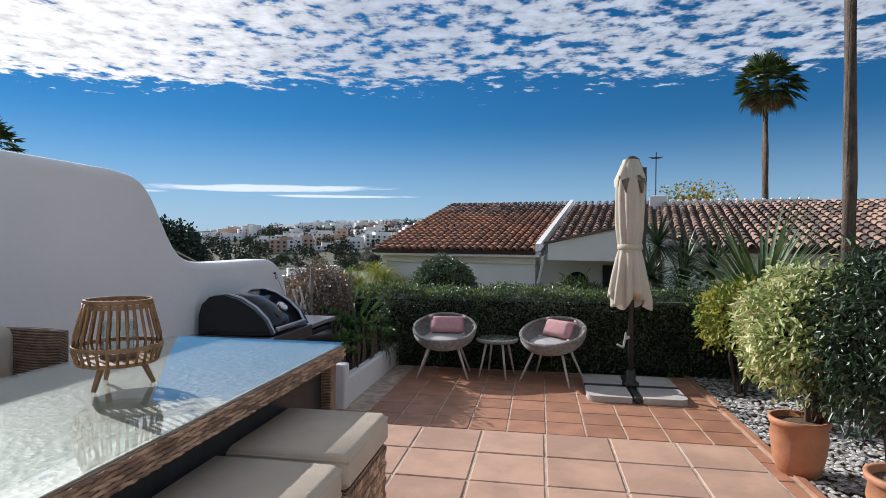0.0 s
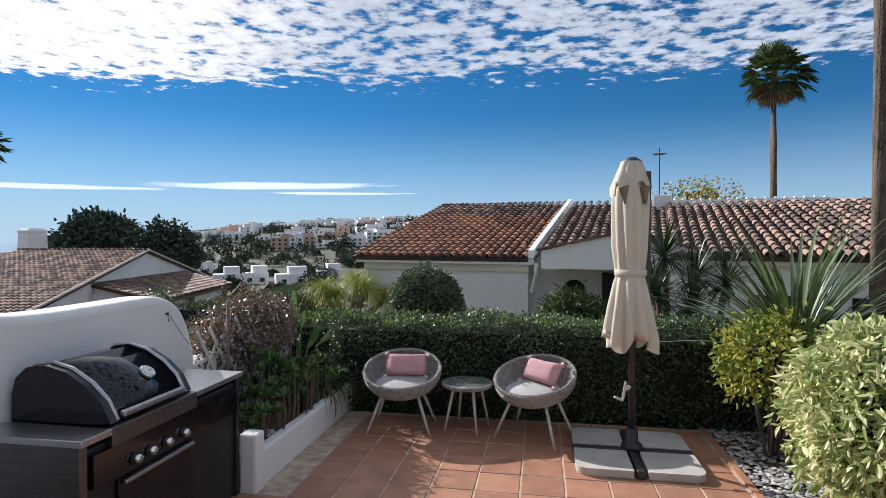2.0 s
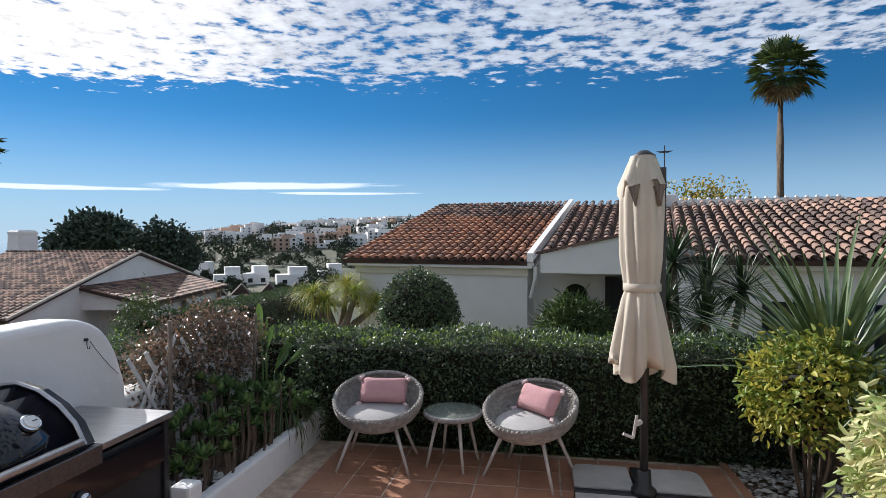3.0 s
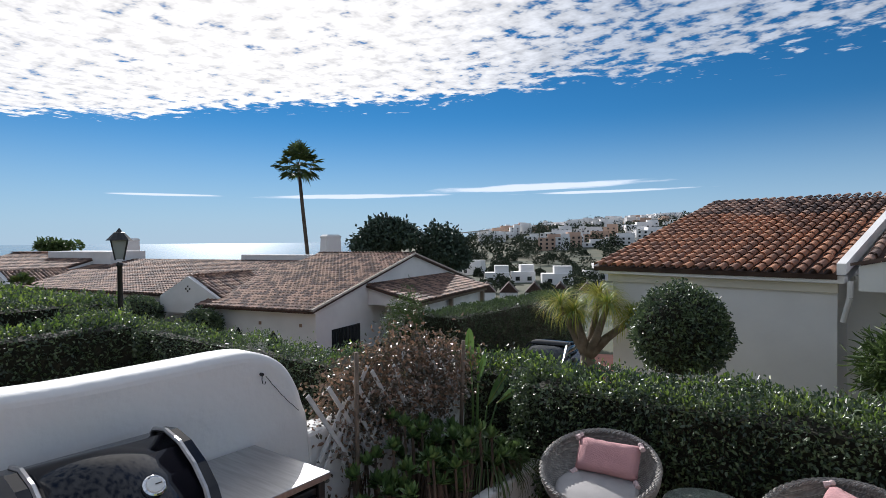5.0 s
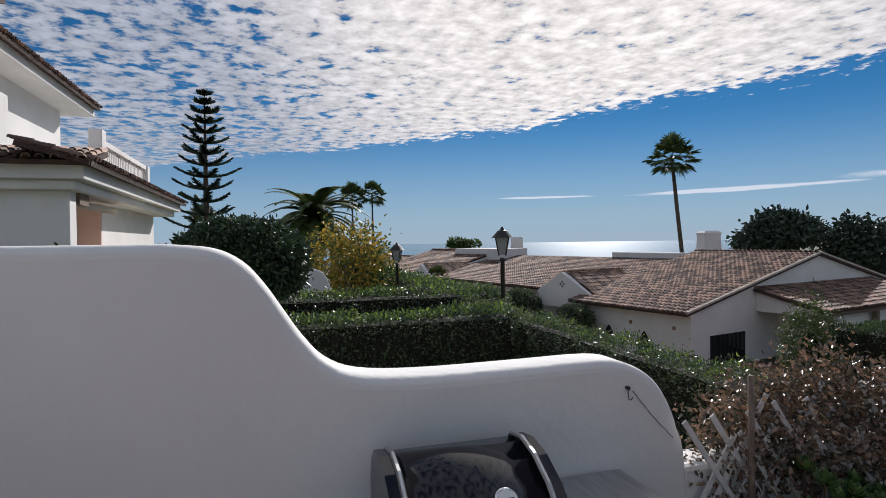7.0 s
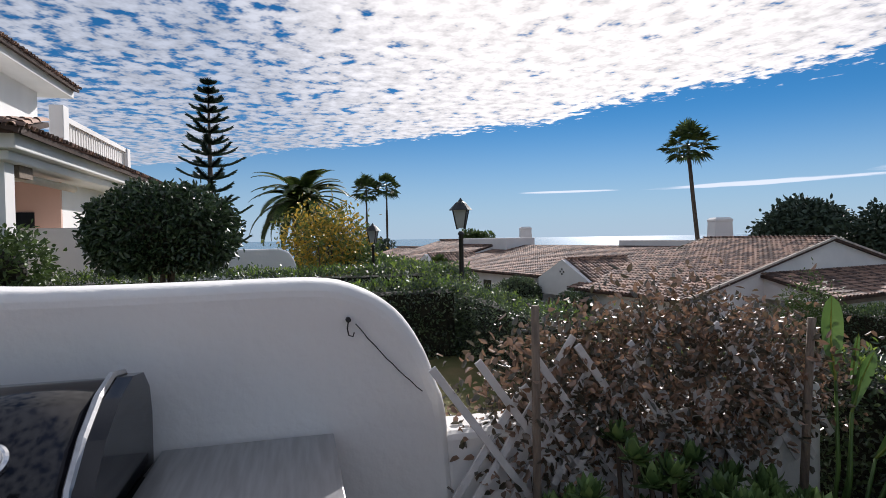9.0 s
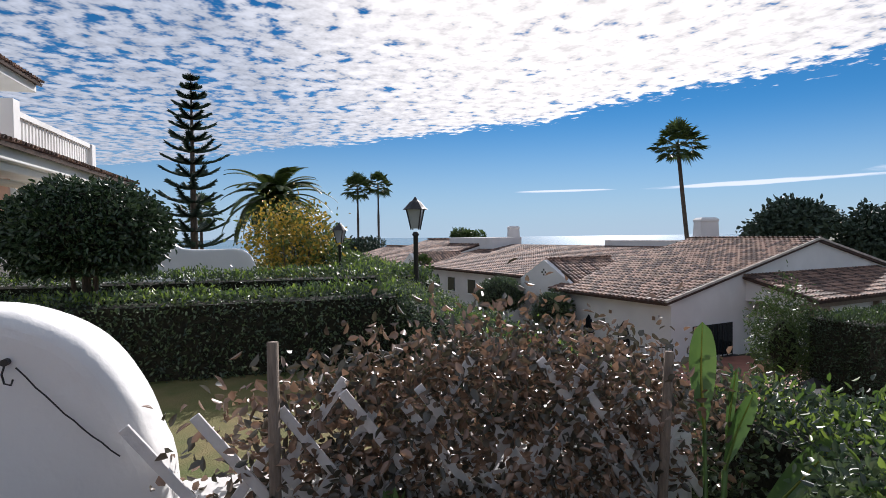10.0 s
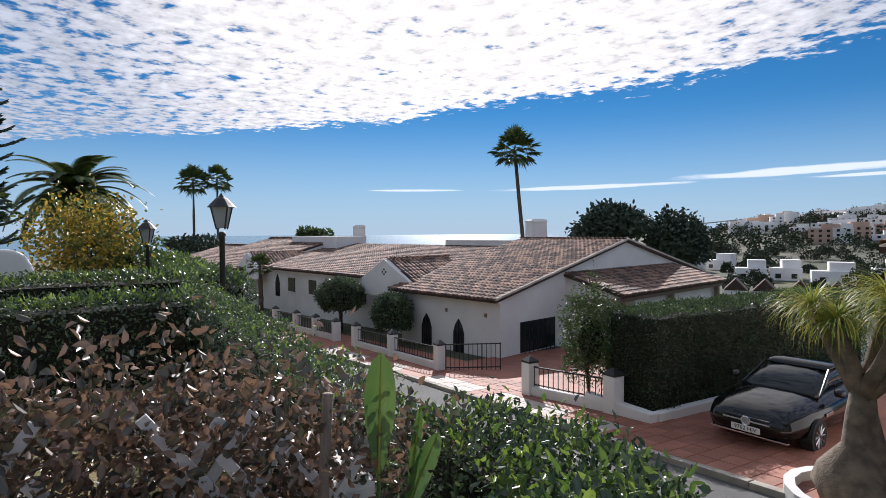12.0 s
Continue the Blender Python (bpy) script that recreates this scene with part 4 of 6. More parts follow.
part("eave_moulding", boxed(-24.4, -12.5, -9.3, 1.1, 3.2, 3.4, 0.04), PLASTER_FAR, V_)
tiled_roof(V_, (-12.0, 1.5, 3.74), (-1, 0, 0), Vector((0, -1, 0.28)), 12.8, 1.3, seed=15)
tiled_roof(V_, (-12.05, -9.5, 3.74), (0, 1, 0), Vector((-1, 0, 0.28)), 11.0, 1.3, seed=16)
part("upper_wall", boxed(-23, -14.2, -9, -2.4, 3.7, 7.1), PLASTER_FAR, V_)
part("upper_eave", boxed(-23.8, -13.2, -9.5, -1.5, 6.95, 7.25, 0.03), PLASTER_FAR, V_)
tiled_roof(V_, (-13.0, -1.3, 7.27), (-1, 0, 0), Vector((0, -1, 0.3)), 10.8, 3.0, seed=17)
tiled_roof(V_, (-13.0, -9.5, 7.27), (0, 1, 0), Vector((-1, 0, 0.3)), 8.2, 3.0, seed=18)
part("parapet", boxed(-14.6, -13.3, -9, -0.8, 3.7, 5.5, 0.03), PLASTER_FAR, V_)
part("balustrade_pier", boxed(-17.8, -17.4, 0.0, 0.35, 3.8, 5.35, 0.02), PLASTER_FAR, V_)
part("balustrade_pier", boxed(-23.8, -23.4, 0.0, 0.35, 3.8, 5.1, 0.02), PLASTER_FAR, V_)
part("balustrade_rail", boxed(-23.4, -17.8, 0.05, 0.3, 4.95, 5.1), PLASTER_FAR, V_)
for i in range(26):
    part("baluster", boxed(-23.3 + i * 0.215, -23.2 + i * 0.215, 0.1, 0.22, 3.85, 4.95), PLASTER_FAR, V_)
bm = tube(bmesh.new(), (-16.8, 0.75, 3.0), (-13.3, 0.75, 3.0), 0.09, seg=10)
part("awning", bm, CANVAS, V_, "rolled white awning under the eave")
part("porch_beam", boxed(-13.9, -13.3, 0.3, 0.95, 2.95, 3.25), TIMBER, V_)
part("porch_window", boxed(-16.88, -16.85, -1.6, -0.2, 0.9, 2.4), DARKGLASS, V_)

# ---- hedges and planting round the terrace ----
hedge("hedge", "dense clipped green hedge behind the wicker chairs", -1.42, 3.3, 7.90, 8.6, 0.0, 0.95, 44000, 0.037, 11, ntop=2200, rough=0.07)
hedge("hedge", "clipped hedge end behind the paddle-leaved plant", -2.45, -1.38, 8.28, 8.78, -0.3, 0.90, 11000, 0.034, 17, ntop=500, rough=0.07)
hedge("hedge", "long clipped hedge along the street edge", -12.0, -2.45, 8.28, 8.75, -0.6, 0.69, 40000, 0.036, 12, ntop=1500, rough=0.1)
hedge("hedge", "clipped hedge enclosing the neighbouring lawn", -9.3, -8.5, -3.0, 8.2, -0.4, 0.80, 24000, 0.06, 13, ntop=2500, rough=0.08)
hedge("hedge", "second clipped hedge beyond the neighbouring lawn", -13.2, -12.2, -1.0, 9.3, -0.4, 0.86, 14000, 0.07, 14, ntop=1500, rough=0.1)
hedge("hedge", "clipped hedge running on down the street", -30.0, -12.0, 8.4, 9.6, -1.0, 0.72, 16000, 0.09, 15, ntop=2000, rough=0.12)
hedge("hedge", "tall dark clipped hedge beside the parked car", -10.3, -8.75, 17.6, 27, -2.7, -0.22, 38000, 0.06, 16, m=DARKLEAF, top=OLIVE, ntop=5000, rough=0.07)
bm = boxed(-10.6, -8.6, 17.2, 17.45, -2.9, -2.3, 0.02)
box(bm, -8.75, -8.55, 17.45, 27, -2.9, -2.3, 0.02)
setting("wall_kerb", bm, PLASTER_FAR, "low white wall under the tall hedge", "wall")

bush("bush", "bronze-leaved climbing shrub tangled in the trellis", (-2.08, 7.27, 0.93), (0.26, 0.76, 0.34), 11000, 0.037, BROWN, 21, stems=16, ground=0.2, width=0.55, rough=0.2, core=0.0, low=-1, trunk=0.012, spread=0.9)
bush("bush", "bronze-leaved shrub trailing over the low wall", (-1.98, 6.62, 0.74), (0.14, 0.34, 0.40), 700, 0.042, BROWN, 22, stems=7, ground=0.2, width=0.55, rough=0.25, core=0.0, low=-1, trunk=0.008, spread=0.9)
bush("bush", "variegated cream and green shrub in a pot", (2.58, 5.05, 0.98), (0.42, 0.50, 0.45), 9500, 0.06, VARIEG, 23, stems=4, ground=0.3, width=0.38, rough=0.09, core=0.76, trunk=0.025, droop=2.2)
bush("bush", "dark-leaved shrub in a terracotta pot", (2.86, 4.55, 1.0), (0.46, 0.5, 0.55), 8000, 0.06, DARKLEAF, 24, stems=5, ground=0.25, width=0.34, rough=0.13, core=0.66, trunk=0.03, droop=2.0)
bush("bush", "light green multi-stemmed shrub in the gravel", (2.85, 7.25, 0.82), (0.40, 0.42, 0.36), 3400, 0.06, YELLOW, 25, stems=9, ground=-0.03, width=0.5, rough=0.14, core=0.6, trunk=0.014, spread=0.6)
bush("bush", "grey-green shrub in the gravel border", (3.3, 6.4, 0.7), (0.45, 0.5, 0.45), 2600, 0.07, OLIVE, 26, stems=6, ground=-0.03, width=0.3, rough=0.14, core=0.6)
bush("bush", "dome-clipped green bush in front of a house", (-1.68, 14.3, 0.42), (0.80, 0.8, 0.82), 9000, 0.07, HEDGE, 27, stems=3, ground=-2.1, rough=0.05, core=0.88)
bush("bush", "grassy arching green shrub by the porch", (1.55, 14.6, 0.12), (0.6, 0.5, 0.55), 2600, 0.2, OLIVE, 28, stems=3, ground=-1.8, width=0.13, rough=0.15, core=0.5)
bush("tree", "round-clipped dark tree in the neighbouring garden", (-9.8, 3.62, 1.72), (1.1, 1.08, 0.76), 12000, 0.09, DARKLEAF, 29, stems=5, ground=-0.3, cat="tree", rough=0.05, core=0.86, trunk=0.05, spread=0.5)
bush("bush", "shrub at the foot of the villa", (-11.6, 0.6, 1.1), (0.6, 0.7, 0.7), 1600, 0.12, OLIVE, 30, stems=4, ground=-0.3, rough=0.15, core=0.5)
bush("tree", "tall shrub with yellowing autumn leaves", (-18.4, 6.55, 1.55), (1.0, 1.15, 1.0), 2600, 0.15, AUTUMN, 31, stems=8, ground=-0.4, cat="tree", rough=0.25, core=0.0, low=-1, trunk=0.03, spread=0.8)
bush("bush", "loose green shrub by the lower hedge", (-19.5, 7.2, 0.9), (1.2, 1.1, 0.9), 2600, 0.13, OLIVE, 32, stems=6, ground=-0.6, rough=0.22, core=0.4)
bush("bush", "feathery green shrub at the end of the tall hedge", (-10.9, 17.7, -1.1), (0.75, 0.5, 1.25), 3600, 0.13, OLIVE, 33, stems=4, ground=-2.7, width=0.25, rough=0.2, core=0.5)
bush("tree", "ball-clipped dark tree beside the house", (-28.47, 17.28, -1.6), (1.3, 1.2, 0.92), 6000, 0.12, HEDGE, 34, stems=3, ground=-3.9, cat="tree", rough=0.05, core=0.86, trunk=0.08)
bush("bush", "round green bush against the house wall", (-23.74, 18.04, -2.0), (1.1, 0.8, 0.9), 5000, 0.12, HEDGE, 35, stems=3, ground=-3.7, rough=0.08, core=0.8)

# succulents and grass in the planter
s = thing("succulent_plant", "bushy green succulent rosettes filling the planter", "plant")
rng = random.Random(5)
for i in range(110):
    x, y = rng.uniform(-1.85, -1.24), rng.uniform(6.05, 7.75)
    z = 0.28 + 0.5 * rng.random() * (1 - abs(y - 6.9) / 1.1) + 0.08
    st = part("stem", path_tube(bmesh.new(), [(x - 0.02, y, 0.17), (x, y + 0.02, (z + 0.17) / 2), (x, y, z)], [0.012, 0.010, 0.009], 5), BARK, s)
    part("rosette", sword_mesh("rosette", 30, (x, y, z), 0.085, 0.055, SUCC, i, (-0.2, 1.45), -0.5, 3, 0.004), SUCC, st)
g = thing("grass_plant", "clump of long arching green grass blades", "plant")
part("foliage", sword_mesh("foliage", 230, (-1.48, 7.55, 0.3), 0.62, 0.014, OLIVE, 8, (0.3, 1.5), 3.2, 7, 0.05), OLIVE, g, kind="stuff")
# bird-of-paradise leaves
b = thing("strelitzia_plant", "paddle-leaved plant with upright green leaves", "plant")


def paddle(foot, base, tip, width, face=(0.9, -0.35, 0.2)):
    """One leaf on its stalk: broad, blunt-tipped and slightly folded along a pale midrib."""
    foot, base, tip = Vector(foot), Vector(base), Vector(tip)
    st = part("stalk", path_tube(bmesh.new(), [foot, (foot + base) / 2 + Vector((0.01, 0.02, 0)), base], [0.012, 0.010, 0.007], 6), PLEAF, b, smooth=True)
    d = tip - base
    length = d.length
    d.normalize()
    side = d.cross(Vector(face)).normalized()
    nrm = side.cross(d)
    bm = bmesh.new()
    rows = []
    for k in range(15):
        t = k / 14
        w = width * 0.5 * (math.sin(math.pi * t ** 1.5) ** 0.5 if 0 < t < 1 else 0.03)
        p = base + d * length * t - nrm * 0.06 * length * math.sin(math.pi * t)
        rows.append([bm.verts.new(p + side * w * q + nrm * abs(q) * w * 0.35) for q in (-1, -0.5, 0, 0.5, 1)])
    for a, c in zip(rows, rows[1:]):
        for k in range(4):
            bm.faces.new((a[k], a[k + 1], c[k + 1], c[k]))
    part("leaf", bm, PLEAF, st, smooth=True)
    part("midrib", path_tube(bmesh.new(), [base + nrm * 0.003, base + d * length * 0.5 - nrm * 0.06 * length, tip], [0.006, 0.004, 0.001], 5), YELLOW, st)


paddle((-1.86, 7.90, 0.2), (-1.885, 7.96, 0.93), (-1.93, 7.99, 1.30), 0.095)
paddle((-1.84, 7.92, 0.2), (-1.86, 8.02, 0.79), (-1.86, 8.15, 1.05), 0.065)
paddle((-1.82, 7.93, 0.2), (-1.80, 8.08, 0.60), (-1.72, 8.38, 0.92), 0.105, (0.6, -0.6, 0.6))
paddle((-1.80, 7.90, 0.2), (-1.66, 8.02, 0.66), (-1.42, 8.16, 0.90), 0.09, (0.3, -0.6, 0.7))
paddle((-1.87, 7.93, 0.2), (-1.88, 8.05, 0.80), (-1.90, 8.11, 1.13), 0.03)

# trellis
for y, top, lean in ((6.52, 1.33, 0.0), (7.74, 1.22, 0.06)):
    p = thing("timber_stake", "weathered brown timber stake in the planter", "stake", group="trellis stakes")
    part("stake", tube(bmesh.new(), (-1.86, y, 0.15), (-1.86, y + lean, top), 0.018, 0.016, 8), TIMBER, p, smooth=True)
t = thing("trellis", "broken white wooden lattice trellis behind the planter", "trellis")
for i in range(12):
    for sgn in (-1, 1):
        c = 6.36 + i * 0.135
        if i > 4 and (i + sgn) % 5 == 4:
            continue
        ln = 0.44 + 0.12 * math.sin(i * 2.1 + sgn)
        zc = 0.80 + 0.05 * math.sin(i * 1.7) + 0.02 * min(i, 4)
        bm = boxed(-0.006, 0.006, -0.015, 0.015, -ln * 0.72, ln * 0.72, 0.002)
        part("slat", bm, LATTICE, t, at=pose(-1.93 + 0.012 * sgn, c, zc, sgn * 36, 3 * sgn, 0))
# cable and hook on the wall
h = thing("wall_hook", "black hook with a dangling thin wire", "hook")
bm = bmesh.new()
tube(bm, (-1.975, 5.84, 1.30), (-1.95, 5.84, 1.30), 0.010, seg=8)
path_tube(bm, [(-1.955, 5.84, 1.295), (-1.95, 5.835, 1.27), (-1.95, 5.84, 1.245), (-1.95, 5.855, 1.24), (-1.95, 5.86, 1.255)], [0.0028] * 5, 5)
part("hook", bm, BLACKSAT, h)
wire = [(-1.955, 5.865 + 0.022 * i, 1.285 - 0.024 * i - 0.012 * math.sin(i * 0.28) + 0.002 * math.sin(i * 2.3)) for i in range(12)]
part("wire", path_tube(bmesh.new(), wire, [0.0022] * 12, 5), BLACKSAT, h)

# ---- sword plants ----
y_ = thing("yucca_plant", "large fountain of stiff grey-green sword leaves", "plant")
part("trunk", path_tube(bmesh.new(), [(3.2, 7.7, -0.05), (3.2, 7.7, 0.35), (3.2, 7.7, 0.74)], [0.09, 0.08, 0.06]), BARK, y_, smooth=True)
part("leaves", sword_mesh("leaves", 160, (3.2, 7.7, 0.72), 1.5, 0.065, SWORD, 41, (0.3, 1.5), 0.6, 6, 0.04), SWORD, y_)
d_ = thing("dracaena_plant", "dark spiky-headed multi-trunk plant beyond the hedge", "plant")
for i, (x, y, z) in enumerate(((2.75, 11.3, 1.62), (3.3, 11.6, 1.25), (2.6, 11.0, 1.05), (3.75, 11.5, 1.2), (3.1, 11.0, 0.85))):
    part("trunk", path_tube(bmesh.new(), [(3.0 + 0.05 * i, 11.3, -2.2), (x * 0.6 + 1.2, 11.3, 0), (x, y, z)], [0.09, 0.07, 0.05]), BARK, d_, smooth=True)
    part("head", sword_mesh("head", 110, (x, y, z), 0.72, 0.05, DARKLEAF, 50 + i, (-0.7, 1.5), 0.5, 4, 0.02), DARKLEAF, d_)

pt = thing("ponytail_palm", "ponytail palm with swollen trunk and golden drooping leaves", "palm", pose(-4.25, 16.35, -2.2) @ Matrix.Scale(0.98, 4))
bm = lathe(bmesh.new(), [(0.52, 0.0), (0.62, 0.22), (0.52, 0.5), (0.29, 0.85), (0.18, 1.3), (0.14, 1.7)], 16)
for v in bm.verts:
    v.co += Vector((noise.noise(v.co * 3), noise.noise(v.co * 3 + Vector((4, 0, 0))), 0)) * 0.07
part("trunk", bm, PALEBARK, pt, smooth=True)
for i, (x, y, z) in enumerate(((-0.65, -0.1, 2.75), (0.55, -0.2, 2.8), (0.1, 0.45, 2.95), (-0.2, -0.3, 2.6), (1.0, 0.2, 2.5))):
    part("branch", path_tube(bmesh.new(), [(0, 0, 1.55), (x * 0.45, y * 0.4, 2.05), (x, y, z)], [0.14, 0.10, 0.06]), PALEBARK, pt, smooth=True)
    part("leaves", sword_mesh("leaves", 240, (x, y, z), 0.80, 0.024, YELLOW, 60 + i, (0.0, 1.5), 2.0, 7, 0.02), YELLOW, pt)
bm = bmesh.new()
lathe(bm, [(0.95, -0.2), (0.95, 0.14), (0.8, 0.14), (0.8, -0.2)], 18, Matrix.Translation((-4.25, 16.35, -2.2)), cap=False)
setting("trim_treebed", bm, PLASTER_FAR, "white stone edging round the palm bed", "trim")

# ---- palms and trees further off ----


def fan_palm(name, label, x, y, z0, z1, size, seed, trunk=0.18, skirt=True, n=46, lean=(0.0, 0.0)):
    p = thing(name, label, "palm tree")
    bm = path_tube(bmesh.new(), [(x + lean[0], y + lean[1], z0), (x + lean[0] * 0.7 + 0.06, y + lean[1] * 0.7, z0 + (z1 - z0) * 0.35), (x + lean[0] * 0.32, y + lean[1] * 0.32, z0 + (z1 - z0) * 0.7), (x, y, z1)], [trunk * 1.25, trunk, trunk * 0.9, trunk * 0.8], 10)
    part("trunk", bm, BARK, p, smooth=True)
    part("crown", fan_mesh("crown", n, (x, y, z1), size, PALMLEAF, seed, (-0.75, 1.5)), PALMLEAF, p)
    if skirt:
        part("dry_skirt", fan_mesh("dry_skirt", n // 2, (x, y, z1 - size * 0.15), size * 0.8, PALMDRY, seed + 1, (-1.4, -0.5)), PALMDRY, p, "hanging dry brown fronds")
    return p


fan_palm("fan_palm", "tall fan palm with a shaggy dry skirt", 13.1, 34.9, -2, 10.9, 2.1, 71, 0.2, n=44)
fan_palm("fan_palm", "very tall palm with a bare rough trunk", 6.85, 13.4, -2.1, 12.5, 1.7, 72, 0.13)
fan_palm("fan_palm", "slender tall fan palm against the sea", -48.5, 43.8, -7, 10.4, 3.0, 73, 0.22, skirt=False, n=34, lean=(1.0, 1.0))
fan_palm("fan_palm", "distant slender fan palm", -105.6, 22.3, -9, 11.2, 3.4, 74, 0.24, skirt=False, n=32)
fan_palm("fan_palm", "distant slender fan palm", -104, 18.3, -9, 10.5, 3.4, 75, 0.24, skirt=False, n=32)
fan_palm("fan_palm", "distant small fan palm beside the conifer", -70, -3.5, -9, 4.6, 2.6, 76, 0.25, skirt=False, n=30)
fan_palm("fan_palm", "small fan palm by the street house", -36.8, 14.97, -3.6, -0.35, 1.0, 77, 0.16, skirt=False, n=26)
ph = thing("date_palm", "spreading feather-leaved date palm", "palm tree")
part("trunk", path_tube(bmesh.new(), [(-25.5, 5.9, -1.2), (-25.5, 5.9, 1.0), (-25.5, 5.9, 3.1)], [0.4, 0.36, 0.4], 10), BARK, ph, smooth=True)
part("crown", frond_mesh("crown", 72, (-25.5, 5.9, 3.2), 2.7, PALMLEAF, 81, (-0.2, 1.45), 1.6, 0.30, 44, thin=0.07), PALMLEAF, ph)

np_ = thing("norfolk_pine", "tall tiered conifer with level branches", "conifer")
PX, PY, Z0, Z1 = -49.0, -1.0, -2.0, 14.8
part("trunk", path_tube(bmesh.new(), [(PX, PY, Z0), (PX, PY, 7), (PX, PY, Z1)], [0.35, 0.2, 0.03], 8), BARK, np_, smooth=True)
V, F = [], []
rng = np.random.default_rng(9)
z = 1.0
while z < Z1 - 0.2:
    t = (z - 1.0) / (Z1 - 1.0)
    L = 3.7 * (1 - t) ** 0.8 + 0.25
    for i in range(6):
        a = 2 * math.pi * i / 6 + z * 2.3 + rng.uniform(-.25, .25)
        h, s_ = np.array([math.cos(a), math.sin(a), 0.0]), np.array([-math.sin(a), math.cos(a), 0])
        LL = L * rng.uniform(0.62, 1.08)
        for k in range(26):
            f = (k + 0.5) / 26
            p = np.array([PX, PY, z]) + h * LL * f + np.array([0, 0, LL * (0.42 * f * f - 0.12 * f)])
            for sg in (-1, 0, 1):
                tip = p + s_ * sg * (0.2 + 0.42 * math.sin(math.pi * f) * (1 - 0.5 * t)) * rng.uniform(0.5, 1) + h * 0.3 + np.array([0, 0, rng.uniform(0.0, 0.3)])
                b0 = len(V)
                V += [p - h * 0.10, p + np.array([0, 0, 0.10]), tip, p + np.array([0, 0, -0.09])]
                F += [(b0, b0 + 1, b0 + 2), (b0 + 3, b0, b0 + 2)]
    z += 1.22 - 0.55 * t
part("foliage", raw_mesh("foliage", V, F, CONIFER), CONIFER, np_, kind="stuff")


def crown_tree(name, label, x, y, z0, zc, r, n, m, seed, leaf):
    t = thing(name, label, "tree")
    part("trunk", path_tube(bmesh.new(), [(x, y, z0), (x + 0.1, y, (z0 + zc) / 2), (x, y, zc)], [r[0] * 0.09, r[0] * 0.07, r[0] * 0.03]), BARK, t, smooth=True)
    P, N = [], []
    rr = random.Random(seed)
    for i in range(9):
        a, k = rr.uniform(0, 6.28), rr.uniform(0.1, 0.62)
        c = (x + r[0] * k * math.cos(a), y + r[1] * k * math.sin(a), zc + r[2] * rr.uniform(-0.35, 0.5))
        q = rr.uniform(0.35, 0.6)
        p, nn = ball_points(n // 9, c, [w * q for w in r], seed * 10 + i, 0.14)
        P.append(p), N.append(nn)
        part("limb", path_tube(bmesh.new(), [(x, y, z0 * 0.4 + zc * 0.6), c], [r[0] * 0.04, r[0] * 0.02], 5), BARK, t)
    part("crown", leaf_mesh("crown", np.concatenate(P), np.concatenate(N), leaf, leaf * 0.6, m, seed), m, t, kind="stuff")


crown_tree("pine_tree", "broad dark umbrella pine beyond the roofs", -50.6, 60.5, -8, 1.6, (5.2, 5.2, 3.6), 9000, CONIFER, 91, 0.55)
crown_tree("pine_tree", "dark rounded pine beyond the roofs", -45.6, 67.8, -8, 0.2, (4.6, 4.6, 4.0), 8000, CONIFER, 92, 0.55)
crown_tree("tree", "thin-crowned tree behind the house", 10.5, 40, -3, 4.2, (3.4, 3.4, 1.6), 1500, AUTUMN, 93, 0.2)
crown_tree("tree", "dark green tree behind the house roof", 24, 34, -3, 4.0, (2.6, 2.6, 2.2), 3500, OLIVE, 94, 0.3)
crown_tree("tree", "far tree beyond the street roofs", -81.7, 32.1, -9, 1.6, (2.6, 2.4, 0.9), 1200, OLIVE, 95, 0.5)
crown_tree("tree", "far dark tree by the sea", -85, 16, -9, -0.2, (4, 4, 1.6), 2400, CONIFER, 96, 0.5)

# ---- terrace furniture ----


def cushion(bm, w, d, h, m=None, n=10, puff=1.0):
    """A soft cushion, w by d, with thinner rounded edges."""
    tops = {}
    for sg in (1, -1):
        for i in range(n + 1):
            for j in range(n + 1):
                u, v = 2 * i / n - 1, 2 * j / n - 1
                if sg < 0 and (i in (0, n) or j in (0, n)):
                    tops[(sg, i, j)] = tops[(1, i, j)]
                    continue
                k = ((1 - u ** 4) * (1 - v ** 4)) ** 0.45
                pinch = 1 - 0.06 * (1 - abs(u)) * v * v - 0.0
                p = Vector((u * w / 2 * (1 - 0.05 * (1 - v * v) * puff * 0), v * d / 2 * pinch, sg * h / 2 * k))
                tops[(sg, i, j)] = bm.verts.new(m @ p if m else p)
    for sg in (1, -1):
        for i in range(n):
            for j in range(n):
                q = [tops[(sg, i, j)], tops[(sg, i + 1, j)], tops[(sg, i + 1, j + 1)], tops[(sg, i, j + 1)]]
                bm.faces.new(q if sg > 0 else q[::-1])
    return bm


